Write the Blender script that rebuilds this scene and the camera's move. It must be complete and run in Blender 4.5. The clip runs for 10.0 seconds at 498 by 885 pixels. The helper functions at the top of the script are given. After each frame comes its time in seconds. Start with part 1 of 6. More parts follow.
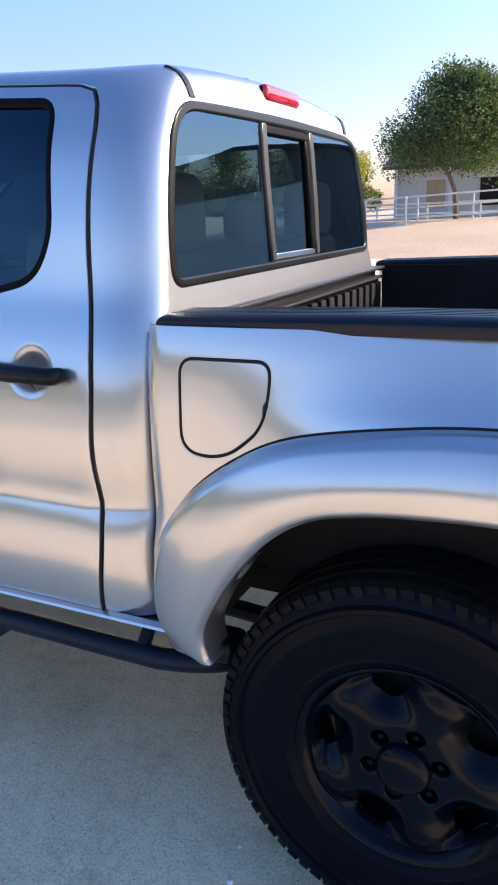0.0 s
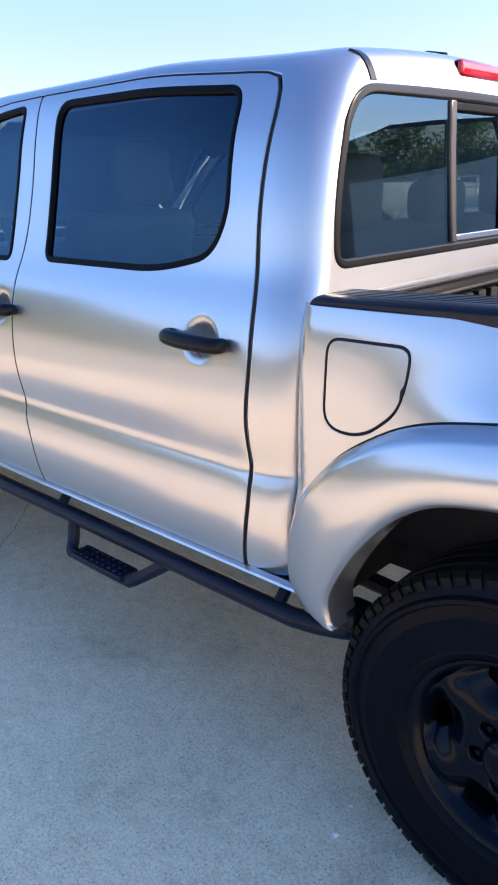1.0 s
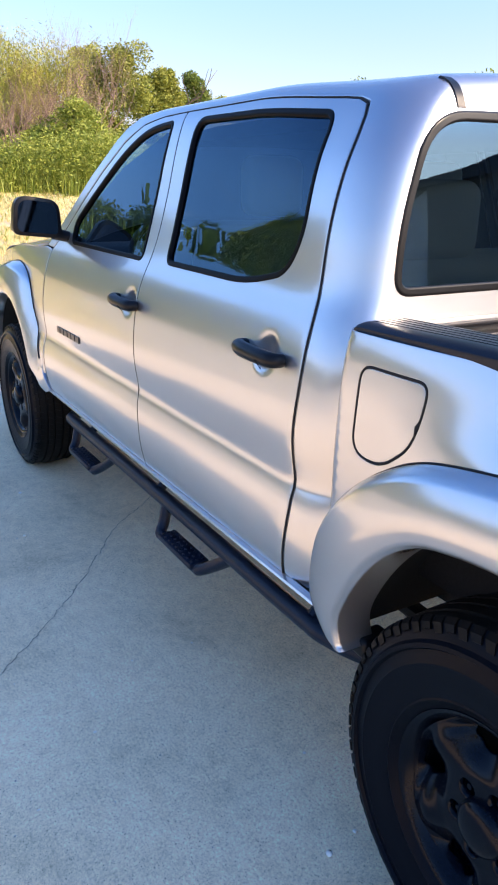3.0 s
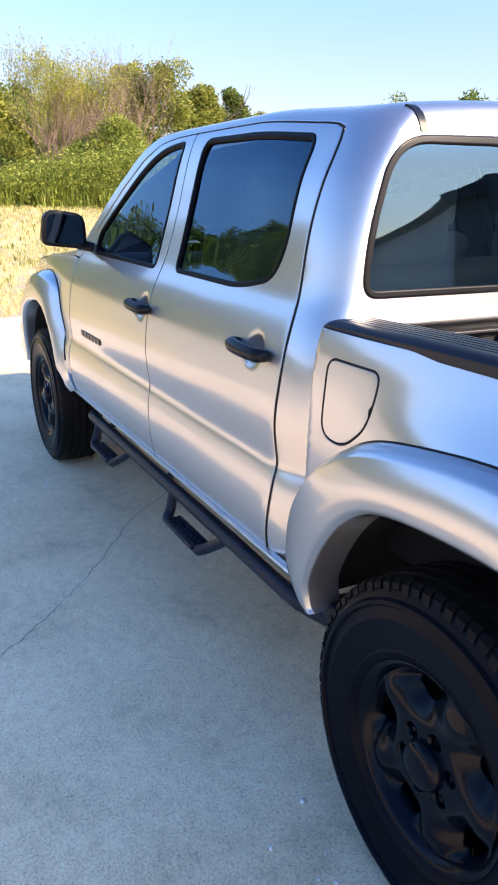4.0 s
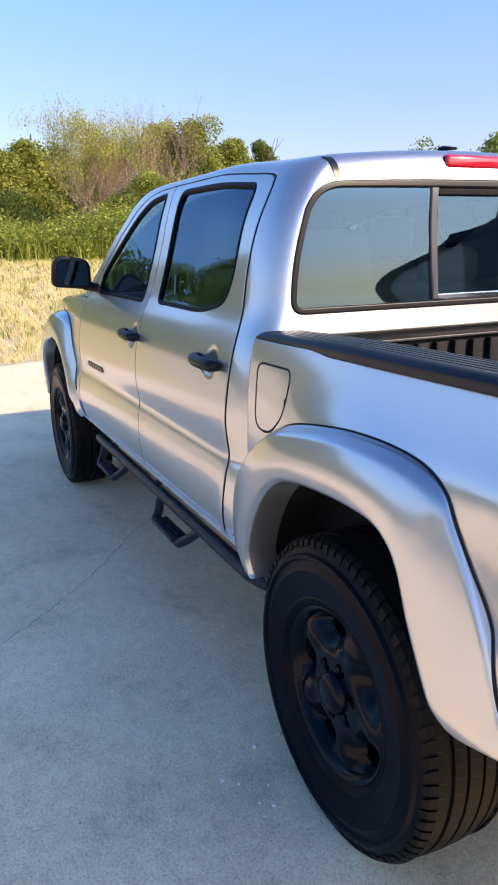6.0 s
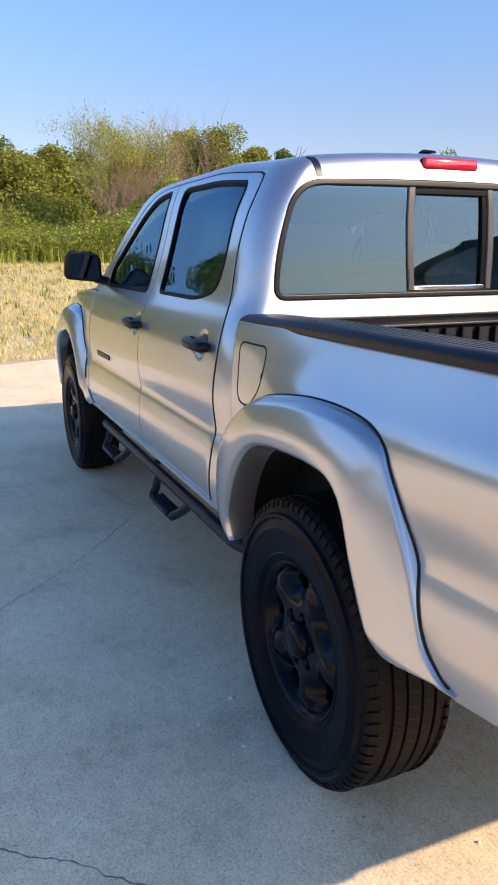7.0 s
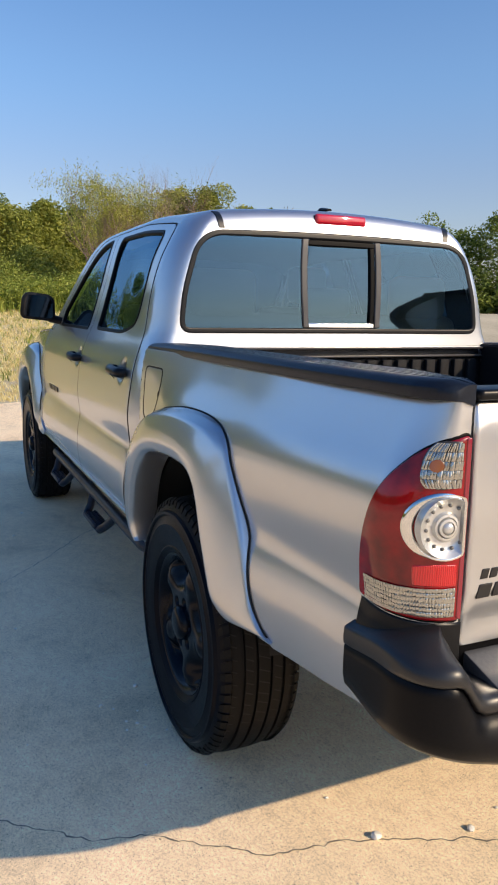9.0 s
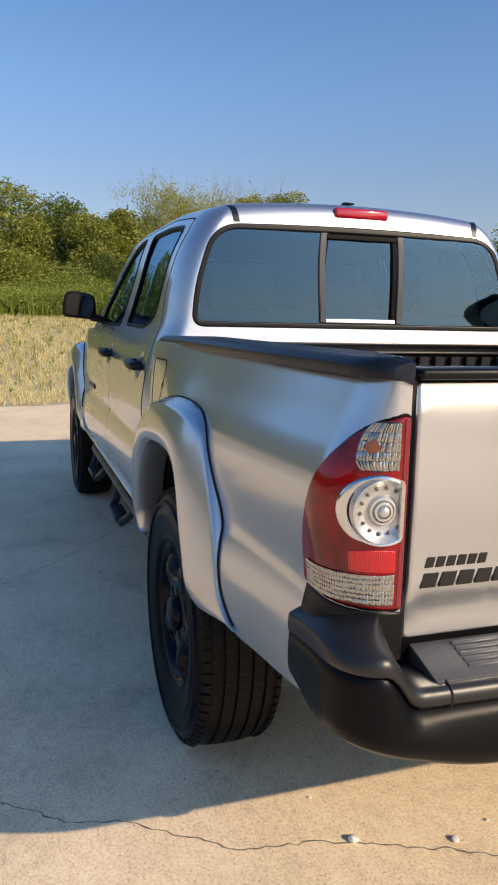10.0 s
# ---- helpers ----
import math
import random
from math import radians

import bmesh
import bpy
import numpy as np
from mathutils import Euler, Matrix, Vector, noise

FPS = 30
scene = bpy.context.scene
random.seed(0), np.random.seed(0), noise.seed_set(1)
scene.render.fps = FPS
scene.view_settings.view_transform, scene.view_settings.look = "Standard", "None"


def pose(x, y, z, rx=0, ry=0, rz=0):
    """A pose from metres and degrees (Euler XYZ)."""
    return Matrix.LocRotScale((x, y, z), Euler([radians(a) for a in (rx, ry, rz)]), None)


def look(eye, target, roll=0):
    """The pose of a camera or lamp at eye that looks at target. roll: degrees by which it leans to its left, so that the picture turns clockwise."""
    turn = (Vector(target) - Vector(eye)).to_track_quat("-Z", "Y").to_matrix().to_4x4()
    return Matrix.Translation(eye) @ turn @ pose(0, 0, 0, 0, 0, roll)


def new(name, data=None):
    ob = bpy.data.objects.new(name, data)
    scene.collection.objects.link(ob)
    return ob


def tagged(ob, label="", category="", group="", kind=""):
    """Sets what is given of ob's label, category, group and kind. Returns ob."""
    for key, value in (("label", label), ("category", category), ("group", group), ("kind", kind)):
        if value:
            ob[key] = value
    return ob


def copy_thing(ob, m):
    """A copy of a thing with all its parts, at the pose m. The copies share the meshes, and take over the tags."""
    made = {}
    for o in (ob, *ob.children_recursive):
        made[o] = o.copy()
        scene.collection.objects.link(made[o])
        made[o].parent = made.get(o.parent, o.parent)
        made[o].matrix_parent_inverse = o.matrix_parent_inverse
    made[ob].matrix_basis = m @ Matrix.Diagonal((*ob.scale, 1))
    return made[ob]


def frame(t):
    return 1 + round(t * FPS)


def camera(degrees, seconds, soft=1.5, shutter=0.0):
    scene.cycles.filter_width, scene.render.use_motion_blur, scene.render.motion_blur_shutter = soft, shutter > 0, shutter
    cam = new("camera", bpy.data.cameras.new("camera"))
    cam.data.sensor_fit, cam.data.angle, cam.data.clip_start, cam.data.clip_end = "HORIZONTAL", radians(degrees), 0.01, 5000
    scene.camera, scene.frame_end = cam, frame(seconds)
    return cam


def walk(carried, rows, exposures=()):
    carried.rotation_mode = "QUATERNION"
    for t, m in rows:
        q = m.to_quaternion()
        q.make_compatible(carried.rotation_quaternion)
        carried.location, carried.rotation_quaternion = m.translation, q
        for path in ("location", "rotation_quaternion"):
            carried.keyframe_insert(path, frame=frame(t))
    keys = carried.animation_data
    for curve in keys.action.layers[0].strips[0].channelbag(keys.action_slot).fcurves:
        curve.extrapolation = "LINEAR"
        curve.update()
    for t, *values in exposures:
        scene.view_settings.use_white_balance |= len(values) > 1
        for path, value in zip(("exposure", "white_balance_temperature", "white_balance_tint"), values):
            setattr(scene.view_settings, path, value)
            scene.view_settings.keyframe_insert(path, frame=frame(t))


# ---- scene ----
cam = camera(37.6, 10.0, soft=2.0)
PATH = [
    (0, (0.222, -1.943, 1.355), (-0.619, -0.229, 0.762), -2.2),
    (0.5, (0.307, -1.968, 1.352), (-0.807, -0.424, 0.74), -2.2),
    (1, (0.363, -1.928, 1.387), (-0.928, -0.55, 0.728), -1.8),
    (1.5, (0.403, -1.807, 1.399), (-1.02, -0.568, 0.738), -1.3),
    (2, (0.473, -1.795, 1.406), (-1.045, -0.664, 0.761), -0.7),
    (3.5, (0.711, -1.675, 1.433), (-0.946, -0.762, 0.782), 1.0),
    (4, (0.851, -1.702, 1.432), (-0.831, -0.818, 0.808), 0.7),
    (4.5, (0.977, -1.714, 1.437), (-0.731, -0.852, 0.854), 0.5),
    (5, (1.066, -1.663, 1.428), (-0.668, -0.826, 0.884), -0.1),
    (5.5, (1.172, -1.65, 1.419), (-0.578, -0.833, 0.899), -1.2),
    (7, (1.521, -1.638, 1.347), (-0.262, -0.877, 0.859), -0.2),
    (7.5, (1.63, -1.625, 1.321), (-0.175, -0.9, 0.855), 0.0),
    (8, (1.747, -1.635, 1.31), (-0.058, -0.889, 0.879), -0.7),
    (8.5, (1.831, -1.599, 1.327), (0.037, -0.804, 0.941), -0.6),
    (9, (1.939, -1.502, 1.291), (0.14, -0.701, 0.943), 0.9),
    (9.5, (2.012, -1.416, 1.267), (0.183, -0.683, 0.928), 1.7),
    (10, (2.01, -1.292, 1.244), (0.137, -0.673, 0.914), 1.2),
]
walk(cam, [(t, look(eye, target, roll)) for t, eye, target, roll in PATH],
     [(t, stops, 6720, tint) for t, stops, tint in ((0.0, 0.66, 23), (1.0, 0.88, 25), (2.0, 0.88, 25), (3.5, 0.88, 25), (5.5, 0.62, 25), (7.5, 0.10, 21), (9.0, -0.14, 18), (10.0, -0.32, 18))])

# ------------------------------------------------------------------ light
SUN_UP, SUN_TURN = 29.5, 38.5          # degrees above the horizon; from +x towards +y
world = bpy.data.worlds.new("world")
scene.world = world
world.use_nodes = True
wn = world.node_tree
sky = wn.nodes.new("ShaderNodeTexSky")
sky.sky_type = "NISHITA"
sky.sun_disc = False
sky.sun_elevation = radians(SUN_UP)
sky.sun_rotation = radians(90 - SUN_TURN)
sky.altitude = 0
sky.air_density, sky.dust_density, sky.ozone_density = 1.15, 1.25, 4.2
deep = wn.nodes.new("ShaderNodeHueSaturation")
deep.inputs["Hue"].default_value, deep.inputs["Saturation"].default_value = 0.506, 1.06
wn.links.new(sky.outputs[0], deep.inputs["Color"])
wco, wz, haze, veil = (wn.nodes.new(k) for k in ("ShaderNodeTexCoord", "ShaderNodeSeparateXYZ", "ShaderNodeValToRGB", "ShaderNodeMix"))
wn.links.new(wco.outputs["Generated"], wz.inputs[0])
wn.links.new(wz.outputs["Z"], haze.inputs[0])
haze.color_ramp.interpolation = "EASE"
for at in (0.14, 0.30, 0.45):
    haze.color_ramp.elements.new(at)
for stop, at, tone in zip(haze.color_ramp.elements, (0.0, 0.14, 0.30, 0.45, 0.80), ((0.97, 0.795, 0.81), (0.95, 0.905, 0.90), (0.91, 1.07, 1.075), (0.76, 1.05, 1.11), (0.53, 0.87, 1.06))):
    stop.position, stop.color = at, (*tone, 1)
veil.data_type, veil.blend_type = "RGBA", "MULTIPLY"
veil.inputs[0].default_value = 1.0
wn.links.new(deep.outputs[0], veil.inputs[6])
wn.links.new(haze.outputs[0], veil.inputs[7])
wn.links.new(veil.outputs[2], wn.nodes["Background"].inputs[0])
wn.nodes["Background"].inputs[1].default_value = 0.185
sun = new("sun", bpy.data.lights.new("sun", "SUN"))
sun.data.energy, sun.data.angle, sun.data.color = 5.0, radians(0.53), (1.0, 0.82, 0.55)
su, st = radians(SUN_UP), radians(SUN_TURN)
sun.matrix_world = look((8 * math.cos(su) * math.cos(st), 8 * math.cos(su) * math.sin(st), 8 * math.sin(su)), (0, 0, 0))


# ------------------------------------------------------------------ materials
def material(name, colour, rough=0.5, metal=0.0, **more):
    m = bpy.data.materials.new(name)
    m.use_nodes = True
    b = m.node_tree.nodes["Principled BSDF"]
    b.inputs["Base Color"].default_value = (*colour, 1)
    b.inputs["Roughness"].default_value = rough
    b.inputs["Metallic"].default_value = metal
    for key, value in more.items():
        b.inputs[key.replace("_", " ")].default_value = value
    return m


def mottled(m, dark, light, scale=3.0, fine=60.0, mix=0.5, bump=0.0, bump_scale=None, detail=6.0, rough=None, island=0.0):
    """Colour that varies at two scales, with a fine relief."""
    nt = m.node_tree
    b = nt.nodes["Principled BSDF"]
    co = nt.nodes.new("ShaderNodeTexCoord")
    big, small = nt.nodes.new("ShaderNodeTexNoise"), nt.nodes.new("ShaderNodeTexNoise")
    for n, s in ((big, scale), (small, fine)):
        n.inputs["Scale"].default_value = s
        n.inputs["Detail"].default_value = detail
        nt.links.new(co.outputs["Object"], n.inputs["Vector"])
    add = nt.nodes.new("ShaderNodeMix")
    add.data_type = "FLOAT"
    add.inputs[0].default_value = mix
    nt.links.new(big.outputs["Fac"], add.inputs[2])
    nt.links.new(small.outputs["Fac"], add.inputs[3])
    ramp = nt.nodes.new("ShaderNodeValToRGB")
    ramp.color_ramp.elements[0].position, ramp.color_ramp.elements[1].position = 0.33, 0.67
    ramp.color_ramp.elements[0].color, ramp.color_ramp.elements[1].color = (*dark, 1), (*light, 1)
    src = add.outputs[0]
    if island:
        geo = nt.nodes.new("ShaderNodeNewGeometry")
        isl = nt.nodes.new("ShaderNodeMix")
        isl.data_type = "FLOAT"
        isl.inputs[0].default_value = island
        nt.links.new(src, isl.inputs[2])
        nt.links.new(geo.outputs["Random Per Island"], isl.inputs[3])
        src = isl.outputs[0]
    nt.links.new(src, ramp.inputs[0])
    nt.links.new(ramp.outputs[0], b.inputs["Base Color"])
    if bump:
        bp = nt.nodes.new("ShaderNodeBump")
        bp.inputs["Strength"].default_value = bump
        bp.inputs["Distance"].default_value = 0.004
        tex = nt.nodes.new("ShaderNodeTexNoise")
        tex.inputs["Scale"].default_value = bump_scale or fine * 2
        tex.inputs["Detail"].default_value = 4
        nt.links.new(co.outputs["Object"], tex.inputs["Vector"])
        nt.links.new(tex.outputs["Fac"], bp.inputs["Height"])
        nt.links.new(bp.outputs[0], b.inputs["Normal"])
    if rough:
        mr = nt.nodes.new("ShaderNodeMapRange")
        mr.inputs[3].default_value, mr.inputs[4].default_value = rough
        nt.links.new(big.outputs["Fac"], mr.inputs[0])
        nt.links.new(mr.outputs[0], b.inputs["Roughness"])
    return m


def thin_glass(name, tint, gloss=1.0, ior=1.5):
    m = bpy.data.materials.new(name)
    m.use_nodes = True
    nt = m.node_tree
    nt.nodes.remove(nt.nodes["Principled BSDF"])
    out = nt.nodes["Material Output"]
    tr, gl = nt.nodes.new("ShaderNodeBsdfTransparent"), nt.nodes.new("ShaderNodeBsdfGlossy")
    tr.inputs[0].default_value = (*tint, 1)
    gl.inputs["Roughness"].default_value = 0.0
    gl.inputs["Color"].default_value = (*gloss, 1) if isinstance(gloss, tuple) else (gloss, gloss, gloss, 1)
    fr = nt.nodes.new("ShaderNodeFresnel")
    fr.inputs[0].default_value = ior
    mx = nt.nodes.new("ShaderNodeMixShader")
    nt.links.new(fr.outputs[0], mx.inputs[0])
    nt.links.new(tr.outputs[0], mx.inputs[1])
    nt.links.new(gl.outputs[0], mx.inputs[2])
    nt.links.new(mx.outputs[0], out.inputs[0])
    return m


PAINT = material("silver_paint", (0.6, 0.6, 0.6), 0.44, 0.82, Coat_Weight=1.0, Coat_Roughness=0.015, Coat_IOR=1.5)
mottled(PAINT, (0.53, 0.54, 0.555), (0.56, 0.57, 0.585), 0.8, 6.0, 0.3, 0.0, rough=(0.40, 0.44))


def flake(m, share, rough):
    """Metal flakes that lie flat under the lacquer: a sharper lobe beside the soft one."""
    nt = m.node_tree
    gl, mx = nt.nodes.new("ShaderNodeBsdfGlossy"), nt.nodes.new("ShaderNodeMixShader")
    gl.inputs["Color"].default_value, gl.inputs["Roughness"].default_value = (0.69, 0.70, 0.72, 1), rough
    mx.inputs[0].default_value = share
    nt.links.new(nt.nodes["Principled BSDF"].outputs[0], mx.inputs[1])
    nt.links.new(gl.outputs[0], mx.inputs[2])
    nt.links.new(mx.outputs[0], nt.nodes["Material Output"].inputs[0])


flake(PAINT, 0.40, 0.17)
BLACK = mottled(material("black_trim", (0.02, 0.02, 0.02), 0.42, Specular_IOR_Level=0.22), (0.005, 0.0055, 0.007), (0.009, 0.0095, 0.011), 4, 300, 0.5, 0.04, 700, rough=(0.28, 0.4))
# Faded black; sun glare and sky blue are also put into the colour.
RAIL = mottled(material("faded_black_skylit_plastic", (0.03, 0.03, 0.03), 0.5, Specular_IOR_Level=0.28), (0.005, 0.0085, 0.016), (0.010, 0.0145, 0.025), 3, 200, 0.5, 0.05, 700, rough=(0.30, 0.42))
# Paler than the bumper: sun and sky light on the lip put in as colour.
LIP = mottled(material("lit_bumper_lip", (0.03, 0.03, 0.03), 0.4, Specular_IOR_Level=0.5), (0.011, 0.0115, 0.0135), (0.018, 0.0185, 0.02), 5, 300, 0.5, 0.06, 900, rough=(0.28, 0.42))
BUMPER = mottled(material("black_bumper_plastic", (0.02, 0.02, 0.02), 0.4, Specular_IOR_Level=0.13), (0.002, 0.0025, 0.004), (0.006, 0.006, 0.007), 5, 300, 0.5, 0.06, 900, rough=(0.26, 0.40))
SEAL = material("black_seal", (0.003, 0.003, 0.0035), 0.45, Specular_IOR_Level=0.08)
# Near-black; on backing sheets it puts the shade behind gaps into colour.
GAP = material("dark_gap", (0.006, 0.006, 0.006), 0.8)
RUBBER = mottled(material("tyre_rubber", (0.02, 0.02, 0.02), 0.6, Specular_IOR_Level=0.09), (0.0012, 0.0026, 0.0065), (0.0024, 0.0042, 0.009), 6, 120, 0.5, 0.10, 400, rough=(0.26, 0.42))
# Paler than the sidewall: dust, and bounced ground light put into the colour.
TREAD = mottled(material("dusty_lit_tread_rubber", (0.02, 0.02, 0.02), 0.7, Specular_IOR_Level=0.12), (0.0045, 0.0043, 0.0042), (0.009, 0.0084, 0.008), 9, 160, 0.5, 0.10, 400, rough=(0.4, 0.6))
RIM = mottled(material("black_wheel_paint", (0.015, 0.015, 0.016), 0.2, Specular_IOR_Level=0.17, Coat_Weight=0.0), (0.001, 0.0028, 0.0075), (0.002, 0.0045, 0.0105), 9, 200, 0.5, 0.015, 500, rough=(0.16, 0.26))
LINER = mottled(material("bed_liner", (0.02, 0.02, 0.022), 0.6, Specular_IOR_Level=0.15), (0.008, 0.008, 0.009), (0.02, 0.02, 0.022), 5, 200, 0.5, 0.3, 500)
STEP = mottled(material("black_steel", (0.02, 0.022, 0.026), 0.4, Specular_IOR_Level=0.22), (0.004, 0.011, 0.026), (0.008, 0.016, 0.034), 8, 260, 0.5, 0.15, 500, rough=(0.24, 0.42))
STEP_PAD = mottled(material("grey_step_plastic", (0.05, 0.052, 0.056), 0.45, Specular_IOR_Level=0.5), (0.065, 0.067, 0.07), (0.11, 0.111, 0.114), 5, 200, 0.5, 0.08, 700, rough=(0.3, 0.45))
CHROME = material("chrome", (0.75, 0.75, 0.75), 0.08, 1.0)
UNDER = material("underbody", (0.007, 0.007, 0.0075), 0.8)
SEAT = mottled(material("seat_cloth", (0.3, 0.28, 0.25), 0.9), (0.44, 0.425, 0.365), (0.53, 0.51, 0.45), 6, 200, 0.5, 0.2, 800)
CABIN = mottled(material("cabin_plastic", (0.08, 0.08, 0.085), 0.7), (0.06, 0.06, 0.065), (0.1, 0.1, 0.105), 6, 200)
# Blue gloss colour puts sky blue into the reflections; the tints are the glass's.
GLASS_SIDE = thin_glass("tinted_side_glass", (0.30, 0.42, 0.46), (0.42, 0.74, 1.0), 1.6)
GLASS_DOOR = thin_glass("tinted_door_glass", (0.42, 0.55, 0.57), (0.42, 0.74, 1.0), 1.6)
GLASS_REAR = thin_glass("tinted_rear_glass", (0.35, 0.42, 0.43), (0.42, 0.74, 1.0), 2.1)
GLASS_FRONT = thin_glass("windscreen_glass", (0.72, 0.78, 0.76))
def ribbed(name, colour, rough, metal, scale, direction, depth):
    """A moulded lens with optical ribs."""
    m = material(name, colour, rough, metal, Coat_Weight=1.0, Coat_Roughness=0.02)
    nt = m.node_tree
    co, wave, bp = nt.nodes.new("ShaderNodeTexCoord"), nt.nodes.new("ShaderNodeTexWave"), nt.nodes.new("ShaderNodeBump")
    wave.bands_direction = direction
    wave.inputs["Scale"].default_value = scale
    wave.inputs["Distortion"].default_value = 2.5
    wave.inputs["Detail Scale"].default_value = 3.0
    bp.inputs["Strength"].default_value, bp.inputs["Distance"].default_value = 1.0, depth
    nt.links.new(co.outputs["Object"], wave.inputs["Vector"])
    nt.links.new(wave.outputs["Fac"], bp.inputs["Height"])
    nt.links.new(bp.outputs[0], nt.nodes["Principled BSDF"].inputs["Normal"])
    return m


RED = mottled(material("red_lens", (0.24, 0.003, 0.006), 0.25, 0.0, Coat_Weight=1.0, Coat_Roughness=0.015, Coat_IOR=1.5, Specular_IOR_Level=0.1), (0.09, 0.001, 0.004), (0.40, 0.003, 0.007), 9, 34, 0.35)
RED_BRIGHT = ribbed("bright_red_lens", (0.52, 0.002, 0.006), 0.2, 0.1, 90, "Y", 0.0004)
RED_EDGE = material("red_lens_border", (0.22, 0.003, 0.018), 0.2, 0.0, Coat_Weight=1.0, Coat_Roughness=0.03)
RED_TOP = material("red_brake_lens", (0.50, 0.012, 0.03), 0.12, 0.0, Coat_Weight=1.0)
FACET = material("clear_facets", (0.44, 0.43, 0.39), 0.17, 0.8, Coat_Weight=0.6, Coat_Roughness=0.02)
CAVITY = material("lamp_cavity", (0.035, 0.034, 0.033), 0.3, 0.3)
LED_CHIP = material("led_chip", (0.16, 0.16, 0.155), 0.4, 0.3)
AMBER = material("amber_bulb", (0.22, 0.06, 0.012), 0.25, 0.0, Coat_Weight=1.0)
LED_BACK = material("lamp_bowl", (0.62, 0.62, 0.60), 0.34, 0.6, Coat_Weight=0.6, Coat_Roughness=0.05)
def concrete_material():
    """Weathered slab: broad stains, mid-size blotches, dark pits and pale grit."""
    m = material("concrete", (0.5, 0.46, 0.4), 0.9, Specular_IOR_Level=0.3)
    nt = m.node_tree
    b = nt.nodes["Principled BSDF"]
    co = nt.nodes.new("ShaderNodeTexCoord")

    def tex(scale, detail, rough=0.55):
        n = nt.nodes.new("ShaderNodeTexNoise")
        n.inputs["Scale"].default_value, n.inputs["Detail"].default_value, n.inputs["Roughness"].default_value = scale, detail, rough
        nt.links.new(co.outputs["Object"], n.inputs["Vector"])
        return n.outputs["Fac"]

    def ramp(src, stops):
        r = nt.nodes.new("ShaderNodeValToRGB")
        e = r.color_ramp.elements
        while len(e) < len(stops):
            e.new(0.5)
        for k, (at, c) in enumerate(stops):
            e[k].position, e[k].color = at, (*c, 1)
        nt.links.new(src, r.inputs[0])
        return r.outputs[0]

    def times(a, c):
        x = nt.nodes.new("ShaderNodeMix")
        x.data_type, x.blend_type = "RGBA", "MULTIPLY"
        x.inputs[0].default_value = 1.0
        nt.links.new(a, x.inputs[6])
        nt.links.new(c, x.inputs[7])
        return x.outputs[2]

    base = ramp(tex(0.55, 5), [(0.32, (0.93, 0.725, 0.485)), (0.68, (1.09, 0.885, 0.615))])
    base = times(base, ramp(tex(2.3, 7, 0.7), [(0.34, (0.80, 0.80, 0.79)), (0.46, (0.97, 0.97, 0.965)), (0.62, (1.05, 1.05, 1.05))]))
    base = times(base, ramp(tex(22.0, 6, 0.7), [(0.36, (0.88, 0.875, 0.86)), (0.60, (1.03, 1.03, 1.03))]))
    base = times(base, ramp(tex(120.0, 5, 0.78), [(0.35, (0.67, 0.665, 0.65)), (0.465, (0.96, 0.96, 0.955)), (0.555, (1.05, 1.05, 1.045)), (0.665, (1.28, 1.27, 1.24))]))
    base = times(base, ramp(tex(330.0, 3, 0.6), [(0.32, (0.66, 0.65, 0.63)), (0.45, (0.97, 0.97, 0.965)), (0.57, (1.03, 1.03, 1.03)), (0.68, (1.24, 1.23, 1.2))]))
    for size, deep, wide in ((85.0, 0.22, 0.16), (190.0, 0.32, 0.26)):
        pits = nt.nodes.new("ShaderNodeTexVoronoi")
        pits.inputs["Scale"].default_value = size
        nt.links.new(co.outputs["Object"], pits.inputs["Vector"])
        spot = ramp(pits.outputs["Distance"], [(wide * 0.5, (deep, deep * 0.96, deep * 0.92)), (wide, (1.0, 1.0, 1.0))])
        some = nt.nodes.new("ShaderNodeMix")
        some.data_type = "RGBA"
        some.inputs[6].default_value = (1, 1, 1, 1)
        nt.links.new(ramp(pits.outputs["Color"], [(0.46, (0, 0, 0)), (0.52, (1, 1, 1))]), some.inputs[0])
        nt.links.new(spot, some.inputs[7])
        base = times(base, some.outputs[2])
    nt.links.new(base, b.inputs["Base Color"])
    bp = nt.nodes.new("ShaderNodeBump")
    bp.inputs["Strength"].default_value, bp.inputs["Distance"].default_value = 0.28, 0.003
    nt.links.new(tex(420.0, 3, 0.6), bp.inputs["Height"])
    nt.links.new(bp.outputs[0], b.inputs["Normal"])
    return m


CONCRETE = concrete_material()
CRACK = material("crack", (0.17, 0.155, 0.13), 0.95)
STONE = mottled(material("pebble", (0.4, 0.38, 0.34), 0.85), (0.74, 0.70, 0.62), (0.95, 0.92, 0.85), 30, 200, 0.5, 0.2, 400)
DRY = mottled(material("dry_grass_ground", (0.38, 0.28, 0.13), 0.95), (0.40, 0.345, 0.235), (0.60, 0.53, 0.38), 0.35, 9, 0.5, 0.5, 60)

# ------------------------------------------------------------------ mesh helpers
from mathutils import geometry


